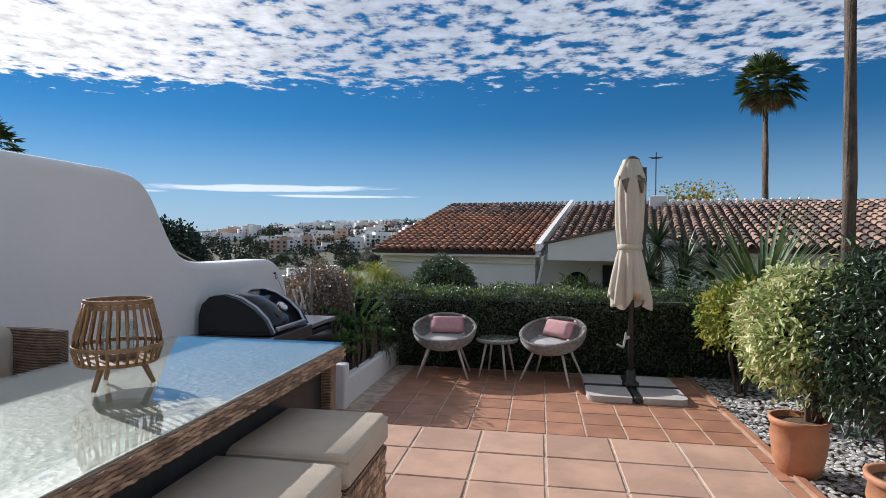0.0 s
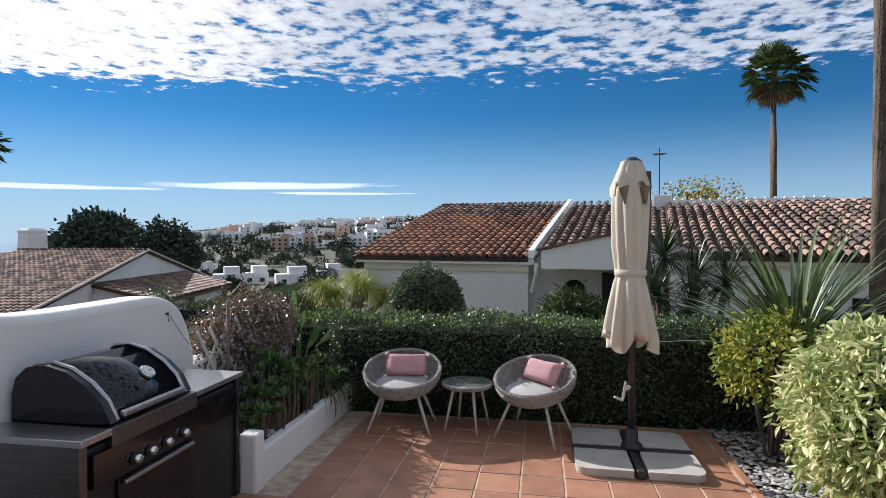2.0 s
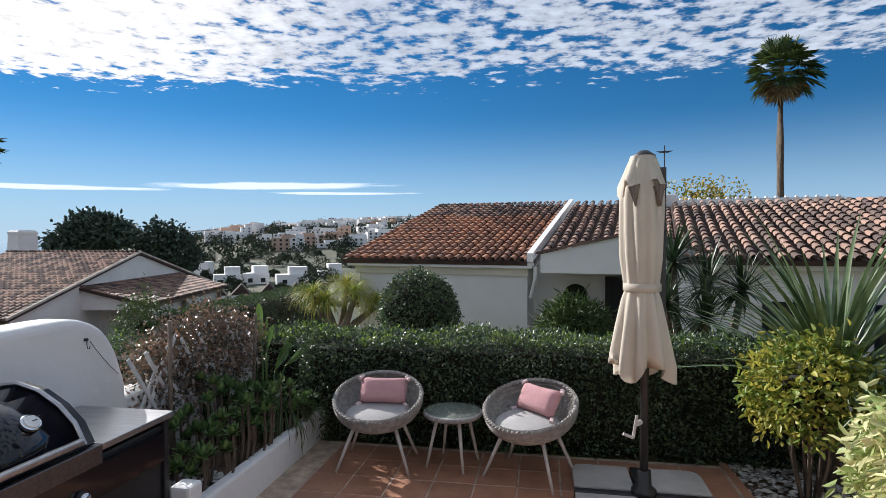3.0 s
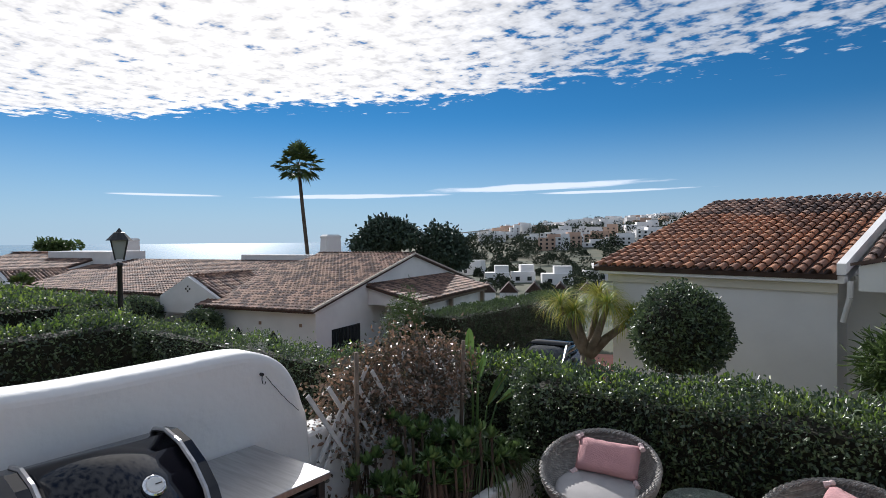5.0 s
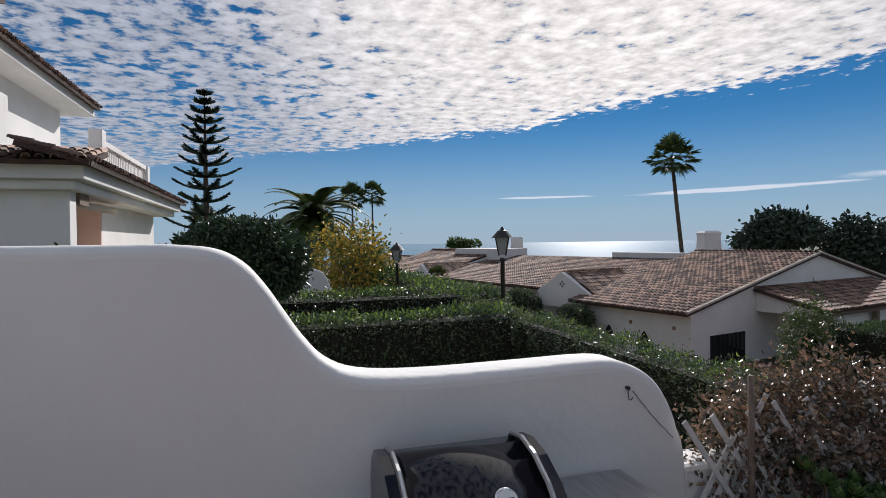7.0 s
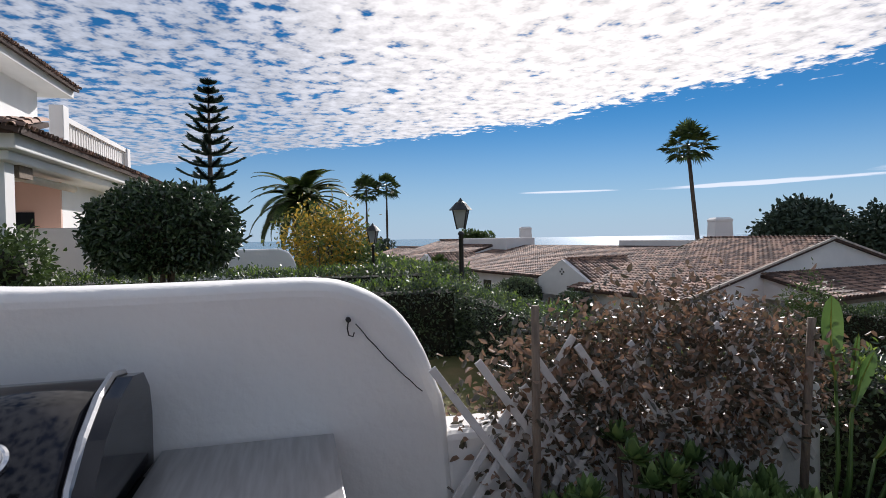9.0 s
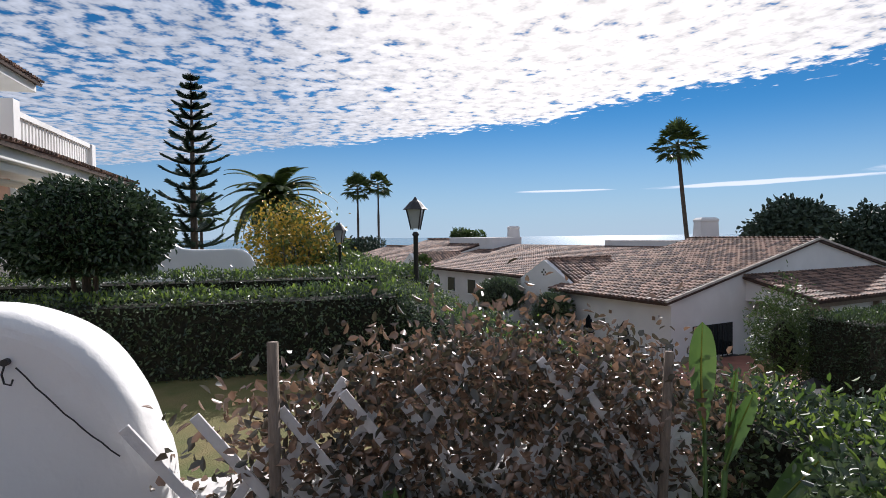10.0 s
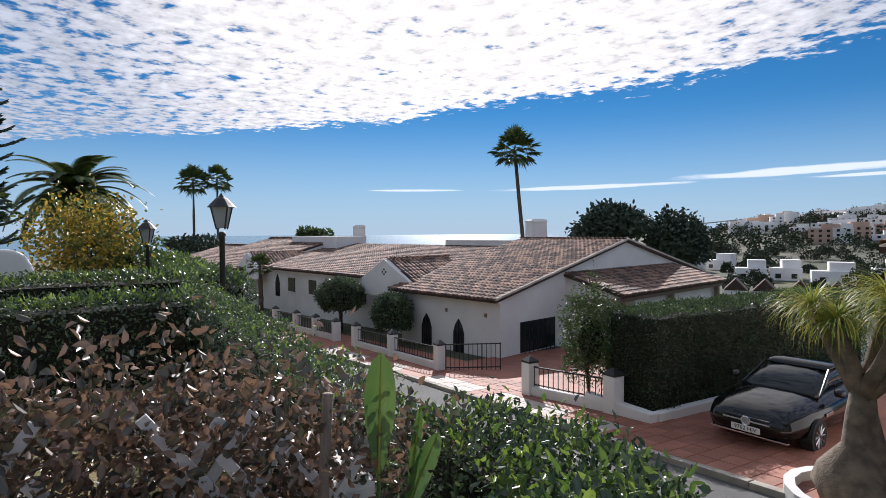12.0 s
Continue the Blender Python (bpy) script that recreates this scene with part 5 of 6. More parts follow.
def wicker_chair(at, turn):
    c = thing("wicker_chair", "whitewashed round wicker chair with splayed legs", "chair", group="terrace wicker chairs", at=at)
    tilt = pose(0, 0.0, 0.585, 19, 0, 0)
    bm = bmesh.new()
    seg, rows, R = 32, 9, 0.375
    ring_pts = []
    for k in range(rows + 1):
        t = k / rows
        r, z = R * (0.30 + 0.70 * math.sin(t * math.pi / 2)), -0.19 * (1 - t ** 2.2)
        ring = []
        for i in range(seg):
            a = 2 * math.pi * i / seg
            ring.append(tilt @ Vector((r * math.cos(a), r * math.sin(a), z)))
        ring_pts.append(ring)
    ins = [[bm.verts.new(p) for p in ring] for ring in ring_pts]
    ctr = tilt @ Vector((0, 0, -0.3))
    outs = [[bm.verts.new(p + (p - (tilt @ Vector((0, 0, 0.1)))).normalized() * 0.018) for p in ring] for ring in ring_pts]
    for k in range(rows):
        for i in range(seg):
            j = (i + 1) % seg
            bm.faces.new((ins[k][i], ins[k][j], ins[k + 1][j], ins[k + 1][i]))
            bm.faces.new((outs[k][j], outs[k][i], outs[k + 1][i], outs[k + 1][j]))
    bm.faces.new(ins[0][::-1]), bm.faces.new(outs[0])
    part("seat_shell", bm, WICKER_G, c, smooth=True)
    # rings of cane inside the shell
    for k in range(2, rows):
        part("cane_ring", path_tube(bmesh.new(), ring_pts[k] + ring_pts[k][:1], [0.008] * (seg + 1), 4), WICKER_G, c)
    # braided rim
    bm = bmesh.new()
    for ph in (0, 2.09, 4.19):
        prev = None
        for i in range(129):
            a = 2 * math.pi * i / 128
            w = a * 22 + ph
            p = tilt @ Vector(((R + 0.012 * math.cos(w)) * math.cos(a), (R + 0.012 * math.cos(w)) * math.sin(a), 0.012 * math.sin(w)))
            if prev is not None:
                tube(bm, prev, p, 0.011, seg=4)
            prev = p
    part("rim", bm, WICKER_G, c, "braided wicker rim")
    part("base_frame", lathe(bmesh.new(), [(0.15, 0.355), (0.18, 0.355), (0.20, 0.40), (0.15, 0.40)], 20, cap=False), WICKER_G, c)
    for a in (40, 140, 220, 320):
        a = radians(a)
        part("leg", tube(bmesh.new(), (0.40 * math.cos(a), 0.36 * math.sin(a), 0.0), (0.20 * math.cos(a), 0.18 * math.sin(a), 0.415), 0.011, 0.019, 8), LEGW, c, smooth=True)
    bm = bmesh.new()
    lathe(bm, [(0.05, 0.0), (0.215, 0.0), (0.24, 0.02), (0.24, 0.045), (0.215, 0.065), (0.05, 0.072)], 24, pose(0, -0.05, 0.425, 9, 0, 0) @ Matrix.Diagonal((1.1, 1.1, 0.75, 1)))
    part("seat_cushion", bm, GREYCUSH, c, "round light grey seat cushion", smooth=True)
    pl = thing("pillow", "dusty pink rectangular pillow with corner tassels", "pillow", group="pink pillows", at=at @ pose(0.02, 0.13, 0.60, 58, 0, turn))
    part("cover", cushion(bmesh.new(), 0.42, 0.23, 0.13), PINK, pl, smooth=True)
    for x in (-1, 1):
        for y in (-1, 1):
            bm = bmesh.new()
            bmesh.ops.create_icosphere(bm, subdivisions=2, radius=0.018, matrix=Matrix.Translation((x * 0.202, y * 0.122, 0)))
            tube(bm, (x * 0.205, y * 0.12, 0), (x * 0.225, y * 0.12 - 0.03, 0.02), 0.014, 0.02, 6)
            part("tassel", bm, PINKPALE, pl, "pale pink tassel")
    return c


wicker_chair(pose(-0.50, 7.40, 0, 0, 0, 4), 0)
wicker_chair(pose(0.80, 7.36, 0, 0, 0, -24), -18)
st = thing("side_table", "small round wicker side table with glass top", "table", pose(0.14, 7.50, 0))
part("top", lathe(bmesh.new(), [(0.20, 0.415), (0.245, 0.42), (0.26, 0.44), (0.25, 0.46), (0.05, 0.462)], 28), WICKER_G, st, smooth=True)
gt = part("glass_top", lathe(bmesh.new(), [(0.24, 0.464), (0.24, 0.470)], 28), glassm, st)
for a in (30, 120, 210, 300):
    a = radians(a)
    part("leg", tube(bmesh.new(), (0.24 * math.cos(a), 0.24 * math.sin(a), 0), (0.14 * math.cos(a), 0.14 * math.sin(a), 0.43), 0.011, 0.018, 8), LEGW, st, smooth=True)

# cantilever umbrella, closed, on four slabs
um = thing("parasol", "closed cream canvas parasol on a dark metal mast", "parasol", pose(1.64, 7.03, 0))
part("base_cross", box(boxed(-0.5, 0.5, -0.032, 0.032, 0.0, 0.065, 0.01), -0.032, 0.032, -0.5, 0.5, 0.0, 0.066, 0.01), ANTHRA, um)
for x in (-1, 1):
    for y in (-1, 1):
        bm = boxed(-0.22, 0.22, -0.22, 0.22, 0.0, 0.06)
        es = [e for e in bm.edges if abs(e.verts[0].co.z - e.verts[1].co.z) > 0.03 and (e.verts[0].co.x * x > 0 and e.verts[0].co.y * y > 0)]
        bmesh.ops.bevel(bm, geom=es, offset=0.09, segments=5, affect="EDGES", profile=0.5)
        part("slab", bm, SLAB, um, "pale concrete ballast slab", at=pose(x * 0.275, y * 0.275, 0.002))
part("collar", lathe(bmesh.new(), [(0.09, 0.07), (0.09, 0.10), (0.055, 0.13), (0.05, 0.24)], 16), ANTHRA, um, smooth=True)
part("mast", tube(bmesh.new(), (0, 0, 0.08), (0, 0, 2.52), 0.030, seg=14), ANTHRA, um, smooth=True)
part("arm", boxed(0.08, 0.14, -0.03, 0.03, 1.2, 2.46, 0.005), ANTHRA, um)
part("cap", lathe(bmesh.new(), [(0.085, 2.51), (0.08, 2.55), (0.03, 2.585)], 14, Matrix.Translation((-0.01, 0, 0))), ANTHRA, um, smooth=True)
bm = bmesh.new()
seg, levels = 64, [(2.54, 0.085, .02), (2.47, 0.115, .03), (2.36, 0.135, .05), (2.28, 0.15, .10), (2.20, 0.155, .08), (2.0, 0.155, .10), (1.8, 0.145, .12), (1.62, 0.125, .08), (1.56, 0.120, .05), (1.5, 0.135, .10), (1.3, 0.165, .18), (1.12, 0.19, .22), (1.03, 0.20, .25), (0.99, 0.195, .28)]
rings = []
for i, (z, r, f) in enumerate(levels):
    ring = []
    for k in range(seg):
        a = 2 * math.pi * k / seg
        fold = (abs(math.sin(a * 5 + z * 0.8)) - 0.62) * 1.7 * f + 0.4 * f * math.sin(a * 3 + 1 + z * 2.5)
        rr = r * (1 + fold)
        dz = 0.08 * math.sin(a * 4 + 0.5) * (i == len(levels) - 1)
        ring.append(bm.verts.new((rr * math.cos(a) - 0.02, rr * math.sin(a), z + dz)))
    rings.append(ring)
for a, b in zip(rings, rings[1:]):
    for k in range(seg):
        bm.faces.new((a[k], a[(k + 1) % seg], b[(k + 1) % seg], b[k]))
part("canopy", bm, CANVAS, um, "folded cream canvas hanging in pleats", smooth=True)
# vent flap over the top, its open notch drawn by dark wedges below
bm = bmesh.new()
ring0 = [bm.verts.new((0.088 * math.cos(2 * math.pi * k / 32) - 0.02, 0.088 * math.sin(2 * math.pi * k / 32), 2.545)) for k in range(32)]
ring1 = [bm.verts.new(((0.165 + 0.02 * math.sin(k)) * math.cos(2 * math.pi * k / 32) - 0.02, (0.165 + 0.02 * math.sin(k)) * math.sin(2 * math.pi * k / 32), 2.30 + 0.07 * math.cos(k * 2 * math.pi / 32 * 5))) for k in range(32)]
for k in range(32):
    bm.faces.new((ring0[k], ring0[(k + 1) % 32], ring1[(k + 1) % 32], ring1[k]))
part("vent_flap", bm, CANVAS, um, smooth=True)
# solid dark wedges in place of the shade inside the notch
for a0 in (-2.05, -1.05):
    bm = bmesh.new()
    for k, (da, z) in enumerate(((-0.22, 2.31), (0.22, 2.33), (0.05, 2.17))):
        bm.verts.new((0.19 * math.cos(a0 + da) - 0.02, 0.19 * math.sin(a0 + da), z))
        bm.verts.new((0.15 * math.cos(a0 + da) - 0.02, 0.15 * math.sin(a0 + da), z))
    bmesh.ops.convex_hull(bm, input=bm.verts)
    part("vent_shade", bm, TIMBER, um, "dark wedge painted as the shade under the vent flap")
part("strap", lathe(bmesh.new(), [(0.125, 1.56), (0.134, 1.565), (0.134, 1.615), (0.125, 1.62)], 32, Matrix.Translation((-0.02, 0, 0)), cap=False), CANVAS, um, "cream tie strap", smooth=True)
bm = tube(bmesh.new(), (-0.03, -0.02, 0.60), (-0.06, -0.06, 0.60), 0.02, seg=8)
tube(bm, (-0.06, -0.06, 0.66), (-0.09, -0.08, 0.50), 0.011, seg=6)
tube(bm, (-0.09, -0.08, 0.50), (-0.16, -0.09, 0.53), 0.011, seg=6)
part("crank_handle", bm, LEGW, um, "pale crank handle")

# outdoor kitchen grill against the wall
q = thing("gas_grill", "black gas grill with hood on a steel-topped cabinet", "grill")
part("body", boxed(-1.93, -1.34, 4.36, 5.72, 0.0, 0.83, 0.01), BLACKSAT, q)
part("side_panel", boxed(-1.95, -1.32, 4.31, 4.36, 0.0, 0.865, 0.005), STEEL_DARK, q, "brushed steel end panel")
part("side_panel", boxed(-1.95, -1.32, 5.72, 5.76, 0.0, 0.865, 0.005), BLACKSAT, q)
part("worktop", boxed(-1.95, -1.30, 4.30, 4.50, 0.865, 0.90, 0.004), STEEL, q, "brushed steel shelf")
part("worktop", boxed(-1.95, -1.30, 5.22, 5.78, 0.865, 0.90, 0.004), STEEL, q, "brushed steel shelf")
part("control_panel", boxed(-1.34, -1.30, 4.50, 5.22, 0.80, 0.90, 0.005), STEEL_DARK, q, "brushed steel front rail")
part("knob_panel", boxed(-1.335, -1.305, 4.38, 5.70, 0.63, 0.80), BLACK, q)
for yy in (4.66, 4.78, 4.92, 5.08):
    k = part("knob", tube(bmesh.new(), (-1.305, yy, 0.685), (-1.265, yy, 0.685), 0.026, 0.022, 16), CHROME, q, "chrome control knob", smooth=True)
    part("knob_ring", tube(bmesh.new(), (-1.306, yy, 0.685), (-1.295, yy, 0.685), 0.034, 0.034, 16), BLACKSAT, k)
d = part("door", boxed(-1.338, -1.318, 4.56, 5.20, 0.06, 0.60, 0.004), BLACK, q, "dark glass cabinet door")
part("door_handle", boxed(-1.316, -1.29, 4.58, 5.18, 0.575, 0.60, 0.006), STEEL, d)
hood = [(-1.92, 0.87), (-1.92, 1.03), (-1.895, 1.12), (-1.83, 1.18), (-1.72, 1.195), (-1.60, 1.165), (-1.48, 1.095), (-1.39, 1.01), (-1.335, 0.905)]
part("hood", prism(bmesh.new(), hood, "y", 4.56, 5.16), BLACK, q, "glossy black curved hood", smooth=True)
hood2 = [(x * 1.0 + (x + 1.62) * 0.03, z + 0.008 if z > 0.9 else z) for x, z in hood]
for y0, y1 in ((4.52, 4.575), (5.145, 5.20)):
    bm = prism(bmesh.new(), hood2, "y", y0, y1)
    part("hood_end", bm, BLACK, q, "black cast hood end")
part("hood_trim", path_tube(bmesh.new(), [(x, 4.576, z + 0.012) for x, z in hood[1:]], [0.012] * 8, 6), STEEL, q, "steel edge strip")
part("hood_trim", path_tube(bmesh.new(), [(x, 5.144, z + 0.012) for x, z in hood[1:]], [0.012] * 8, 6), STEEL, q, "steel edge strip")
part("hood_handle", boxed(-1.345, -1.31, 4.60, 5.12, 0.925, 0.96, 0.01), STEEL, q, "steel hood handle")
gm_ = pose(-1.452, 4.955, 1.078, 0, 41, 0)
part("thermometer", lathe(bmesh.new(), [(0.048, -0.004), (0.048, 0.010), (0.042, 0.015), (0.034, 0.013)], 28), CHROME, q, "chrome thermometer bezel", at=gm_)
tm = part("dial", lathe(bmesh.new(), [(0.034, 0.012), (0.034, 0.017)], 24), DIALW, q, "white thermometer dial", at=gm_)
part("needle", boxed(-0.002, 0.002, 0, 0.026, 0.018, 0.02), BLACKSAT, q, at=gm_)

# dining table


def woven_band(bm, origin, along, up, out, length, height, strand=0.058, rows=5):
    """Rows of short slanting rattan strands, each bulging out of the surface and overlapping the next."""
    along, up, out, origin = Vector(along), Vector(up), Vector(out), Vector(origin)
    rr = random.Random(int(length * 1000))
    n = int(length / (strand * 0.62))
    rh = height / rows
    for r in range(rows):
        lean_ = rh * (0.55 if r % 2 else -0.55)
        for i in range(n):
            c = origin + along * ((i + 0.5 + 0.5 * (r % 2)) * length / (n + 0.5)) + up * ((r + 0.5) * rh)
            ring = []
            for f, bulge in ((-0.5, 0.0), (-0.2, 0.005), (0.2, 0.0055), (0.5, 0.0)):
                m_ = c + along * strand * f + up * (lean_ * f + rr.uniform(-0.001, 0.001)) + out * (bulge + 0.001)
                hw = rh * (0.40 if bulge else 0.26)
                ring.append([bm.verts.new(m_ - up * hw - out * 0.003), bm.verts.new(m_ + out * 0.002), bm.verts.new(m_ + up * hw - out * 0.003)])
            for a, c2 in zip(ring, ring[1:]):
                for k in range(2):
                    bm.faces.new((a[k], a[k + 1], c2[k + 1], c2[k]))
    bmesh.ops.recalc_face_normals(bm, faces=bm.faces)
    return bm


STRAND = mat("rattan_strand", (0.50, 0.31, 0.185), 0.5, 0.2, 20, 0.1, 200, color2=(0.20, 0.115, 0.065), island=1.2)
UP = LEVEL + 0.002
dt = thing("dining_table", "woven rattan dining table with glass top", "table")
part("frame", boxed(-0.92, -0.14, 0.2, 2.79, UP + 0.585, UP + 0.638, 0.01), WICKER, dt)
part("tabletop", boxed(-0.905, -0.155, 0.21, 2.775, UP + 0.639, UP + 0.642), WICKER_TOP, dt, "grey woven top under the glass")
glass = part("glass_top", boxed(-0.915, -0.145, 0.205, 2.785, UP + 0.645, UP + 0.651), glassm, dt, "clear glass sheet with a green edge")
for x in (-0.90, -0.22):
    for y in (0.3, 2.68):
        part("leg", boxed(x, x + 0.06, y, y + 0.06, UP, UP + 0.585, 0.006), WICKER, dt)
bm = woven_band(bmesh.new(), (-0.14, 0.21, UP + 0.585), (0, 1, 0), (0, 0, 1), (1, 0, 0), 2.57, 0.055)
woven_band(bm, (-0.91, 2.79, UP + 0.585), (1, 0, 0), (0, 0, 1), (0, 1, 0), 0.76, 0.055)
part("woven_edge", bm, STRAND, dt, "plaited rattan edge of the table", smooth=True)
# solid black block filling the upper space under the tabletop
part("under_block", boxed(-0.86, -0.20, 0.3, 2.7, UP + 0.30, UP + 0.585), BLACKSAT, dt)

ar = thing("rattan_armchair", "brown woven rattan armchair with curved back", "chair", pose(-1.20, 2.2, UP))
bm = bmesh.new()
rows = []
for i in range(17):
    a = math.pi * (0.5 + i / 16)
    h = 0.70 + 0.03 * math.sin(math.pi * i / 16)
    c, s = math.cos(a), math.sin(a)
    rows.append([bm.verts.new(p) for p in ((0.26 * c, 0.30 * s, 0.03), (0.30 * c, 0.34 * s, 0.03), (0.30 * c, 0.34 * s, h), (0.26 * c, 0.30 * s, h))])
for a, b in zip(rows, rows[1:]):
    for k in range(4):
        bm.faces.new((a[k], a[(k + 1) % 4], b[(k + 1) % 4], b[k]))
bm.faces.new(rows[0]), bm.faces.new(rows[-1][::-1])
bmesh.ops.recalc_face_normals(bm, faces=bm.faces)
part("back", bm, WICKER, ar)
part("seat", boxed(-0.2, 0.25, -0.28, 0.28, 0.0, 0.36, 0.02), WICKER, ar)
part("back_cushion", boxed(-0.24, -0.12, -0.24, 0.24, 0.37, 0.74, 0.05), CUSHION, ar, "beige back cushion", smooth=True)


def stool(at):
    s = thing("rattan_stool", "woven rattan stool with beige cushion", "stool", at, group="rattan stools")
    part("body", boxed(-0.30, 0.30, -0.33, 0.33, 0.02, 0.36, 0.012), WICKER, s)
    bm = woven_band(bmesh.new(), (0.30, -0.32, 0.03), (0, 1, 0), (0, 0, 1), (1, 0, 0), 0.64, 0.32, 0.07, 14)
    woven_band(bm, (-0.29, 0.33, 0.03), (1, 0, 0), (0, 0, 1), (0, 1, 0), 0.58, 0.32, 0.07, 14)
    woven_band(bm, (-0.29, -0.33, 0.03), (1, 0, 0), (0, 0, 1), (0, -1, 0), 0.58, 0.32, 0.07, 14)
    part("woven_side", bm, STRAND, s, "plaited rattan sides", smooth=True)
    c = part("cushion", boxed(-0.315, 0.315, -0.345, 0.345, 0.362, 0.452, 0.035), CUSHION, s, "beige padded seat cushion", smooth=True)
    bm = bmesh.new()
    for z in (0.38, 0.434):
        pts = [(-.305, -.335), (.305, -.335), (.305, .335), (-.305, .335), (-.305, -.335)]
        for a, b in zip(pts, pts[1:]):
            tube(bm, (*a, z), (*b, z), 0.006, seg=5)
    part("piping", bm, CUSHION, c)
    for x in (-0.26, 0.26):
        for y in (-0.29, 0.29):
            part("foot", tube(bmesh.new(), (x, y, 0), (x, y, 0.03), 0.02, seg=8), BLACKSAT, s)
    return s


SQUAT = Matrix.Diagonal((0.58, 0.58, 1.1, 1))
s1 = stool(pose(-0.03, 2.20, UP) @ SQUAT)
copy_thing(s1, pose(-0.03, 1.76, UP))

# lantern on the table
la = thing("bamboo_lantern", "bamboo slat lantern with a glass candle cup", "lantern", pose(-0.53, 2.0, UP + 0.652) @ Matrix.Scale(0.53, 4))
for a in (30, 150, 270):
    a = radians(a)
    part("leg", tube(bmesh.new(), (0.17 * math.cos(a), 0.17 * math.sin(a), 0), (0.11 * math.cos(a), 0.11 * math.sin(a), 0.13), 0.012, 0.018, 8), BAMBOO, la)
part("base", lathe(bmesh.new(), [(0.15, 0.115), (0.19, 0.12), (0.195, 0.14), (0.15, 0.145)], 28), BAMBOO, la)
for z, r in ((0.21, 0.205), (0.42, 0.155), (0.445, 0.152)):
    part("hoop", lathe(bmesh.new(), [(r, z - 0.01), (r + 0.012, z - 0.01), (r + 0.012, z + 0.012), (r, z + 0.012), (r, z - 0.01)], 28, cap=False), BAMBOO, la)
sl_ = path_tube(bmesh.new(), [(0.19, 0, 0.13), (0.21, 0, 0.20), (0.20, 0, 0.27), (0.175, 0, 0.37), (0.158, 0, 0.44)], [0.008] * 5, 5)
slm = mesh_of("slat", sl_, BAMBOO, True)
for i in range(28):
    part("slat", slm, BAMBOO, la, at=pose(0, 0, 0, 0, 0, i * 360 / 28))
gl = part("candle_glass", lathe(bmesh.new(), [(0.06, 0.146), (0.075, 0.2), (0.075, 0.34), (0.072, 0.34), (0.072, 0.2), (0.055, 0.15)], 20, cap=False), glassm, la, smooth=True)
part("candle_holder", lathe(bmesh.new(), [(0.085, 0.146), (0.085, 0.175), (0.05, 0.18)], 20), TIMBER, la)


def pot(at, r, h):
    p = thing("plant_pot", "round terracotta plant pot with a rolled rim", "pot", at, group="terracotta pots")
    part("bowl", lathe(bmesh.new(), [(r * .62, 0), (r * .86, h * .3), (r * .98, h * .65), (r * .92, h * .88), (r * 1.02, h * .9), (r * 1.04, h), (r * .9, h), (r * .86, h * .88)], 28), POT, p, smooth=True)
    part("earth", lathe(bmesh.new(), [(r * .86, h * .86), (r * .86, h * .9), (0.01, h * .92)], 20), SOIL, p)
    return p


pot(pose(2.48, 4.98, -0.03), 0.19, 0.42)
pot(pose(2.66, 4.05, -0.03), 0.21, 0.38)

for ob_ in (gt, glass, gl):
    ob_.visible_shadow = False

# ---- street furniture ----


def street_lamp(x, y, top, z0):
    l = thing("street_lamp", "black iron street lamp with a four-sided lantern", "street lamp", pose(x, y, 0), group="street lamps")
    part("post", lathe(bmesh.new(), [(0.11, z0), (0.10, z0 + 0.7), (0.055, z0 + 0.8), (0.045, top - 0.75), (0.07, top - 0.72), (0.04, top - 0.66)], 10), BLACKSAT, l, smooth=True)
    part("glass", lathe(bmesh.new(), [(0.10, top - 0.60), (0.19, top - 0.24)], 4, pose(0, 0, 0, 0, 0, 20)), LAMPGLASS, l)
    bm = bmesh.new()
    for i in range(4):
        a = radians(20 + 90 * i)
        tube(bm, (0.10 * math.cos(a), 0.10 * math.sin(a), top - 0.62), (0.20 * math.cos(a), 0.20 * math.sin(a), top - 0.23), 0.014, seg=5)
    part("cage", bm, BLACKSAT, l)
    part("hood", lathe(bmesh.new(), [(0.24, top - 0.24), (0.20, top - 0.20), (0.10, top - 0.09), (0.06, top - 0.07), (0.03, top - 0.03), (0.012, top)], 12, pose(0, 0, 0, 0, 0, 20)), BLACKSAT, l)
    return l


street_lamp(-10.72, 8.85, 2.36, -1.2)
street_lamp(-17.3, 7.95, 2.05, -1.6)


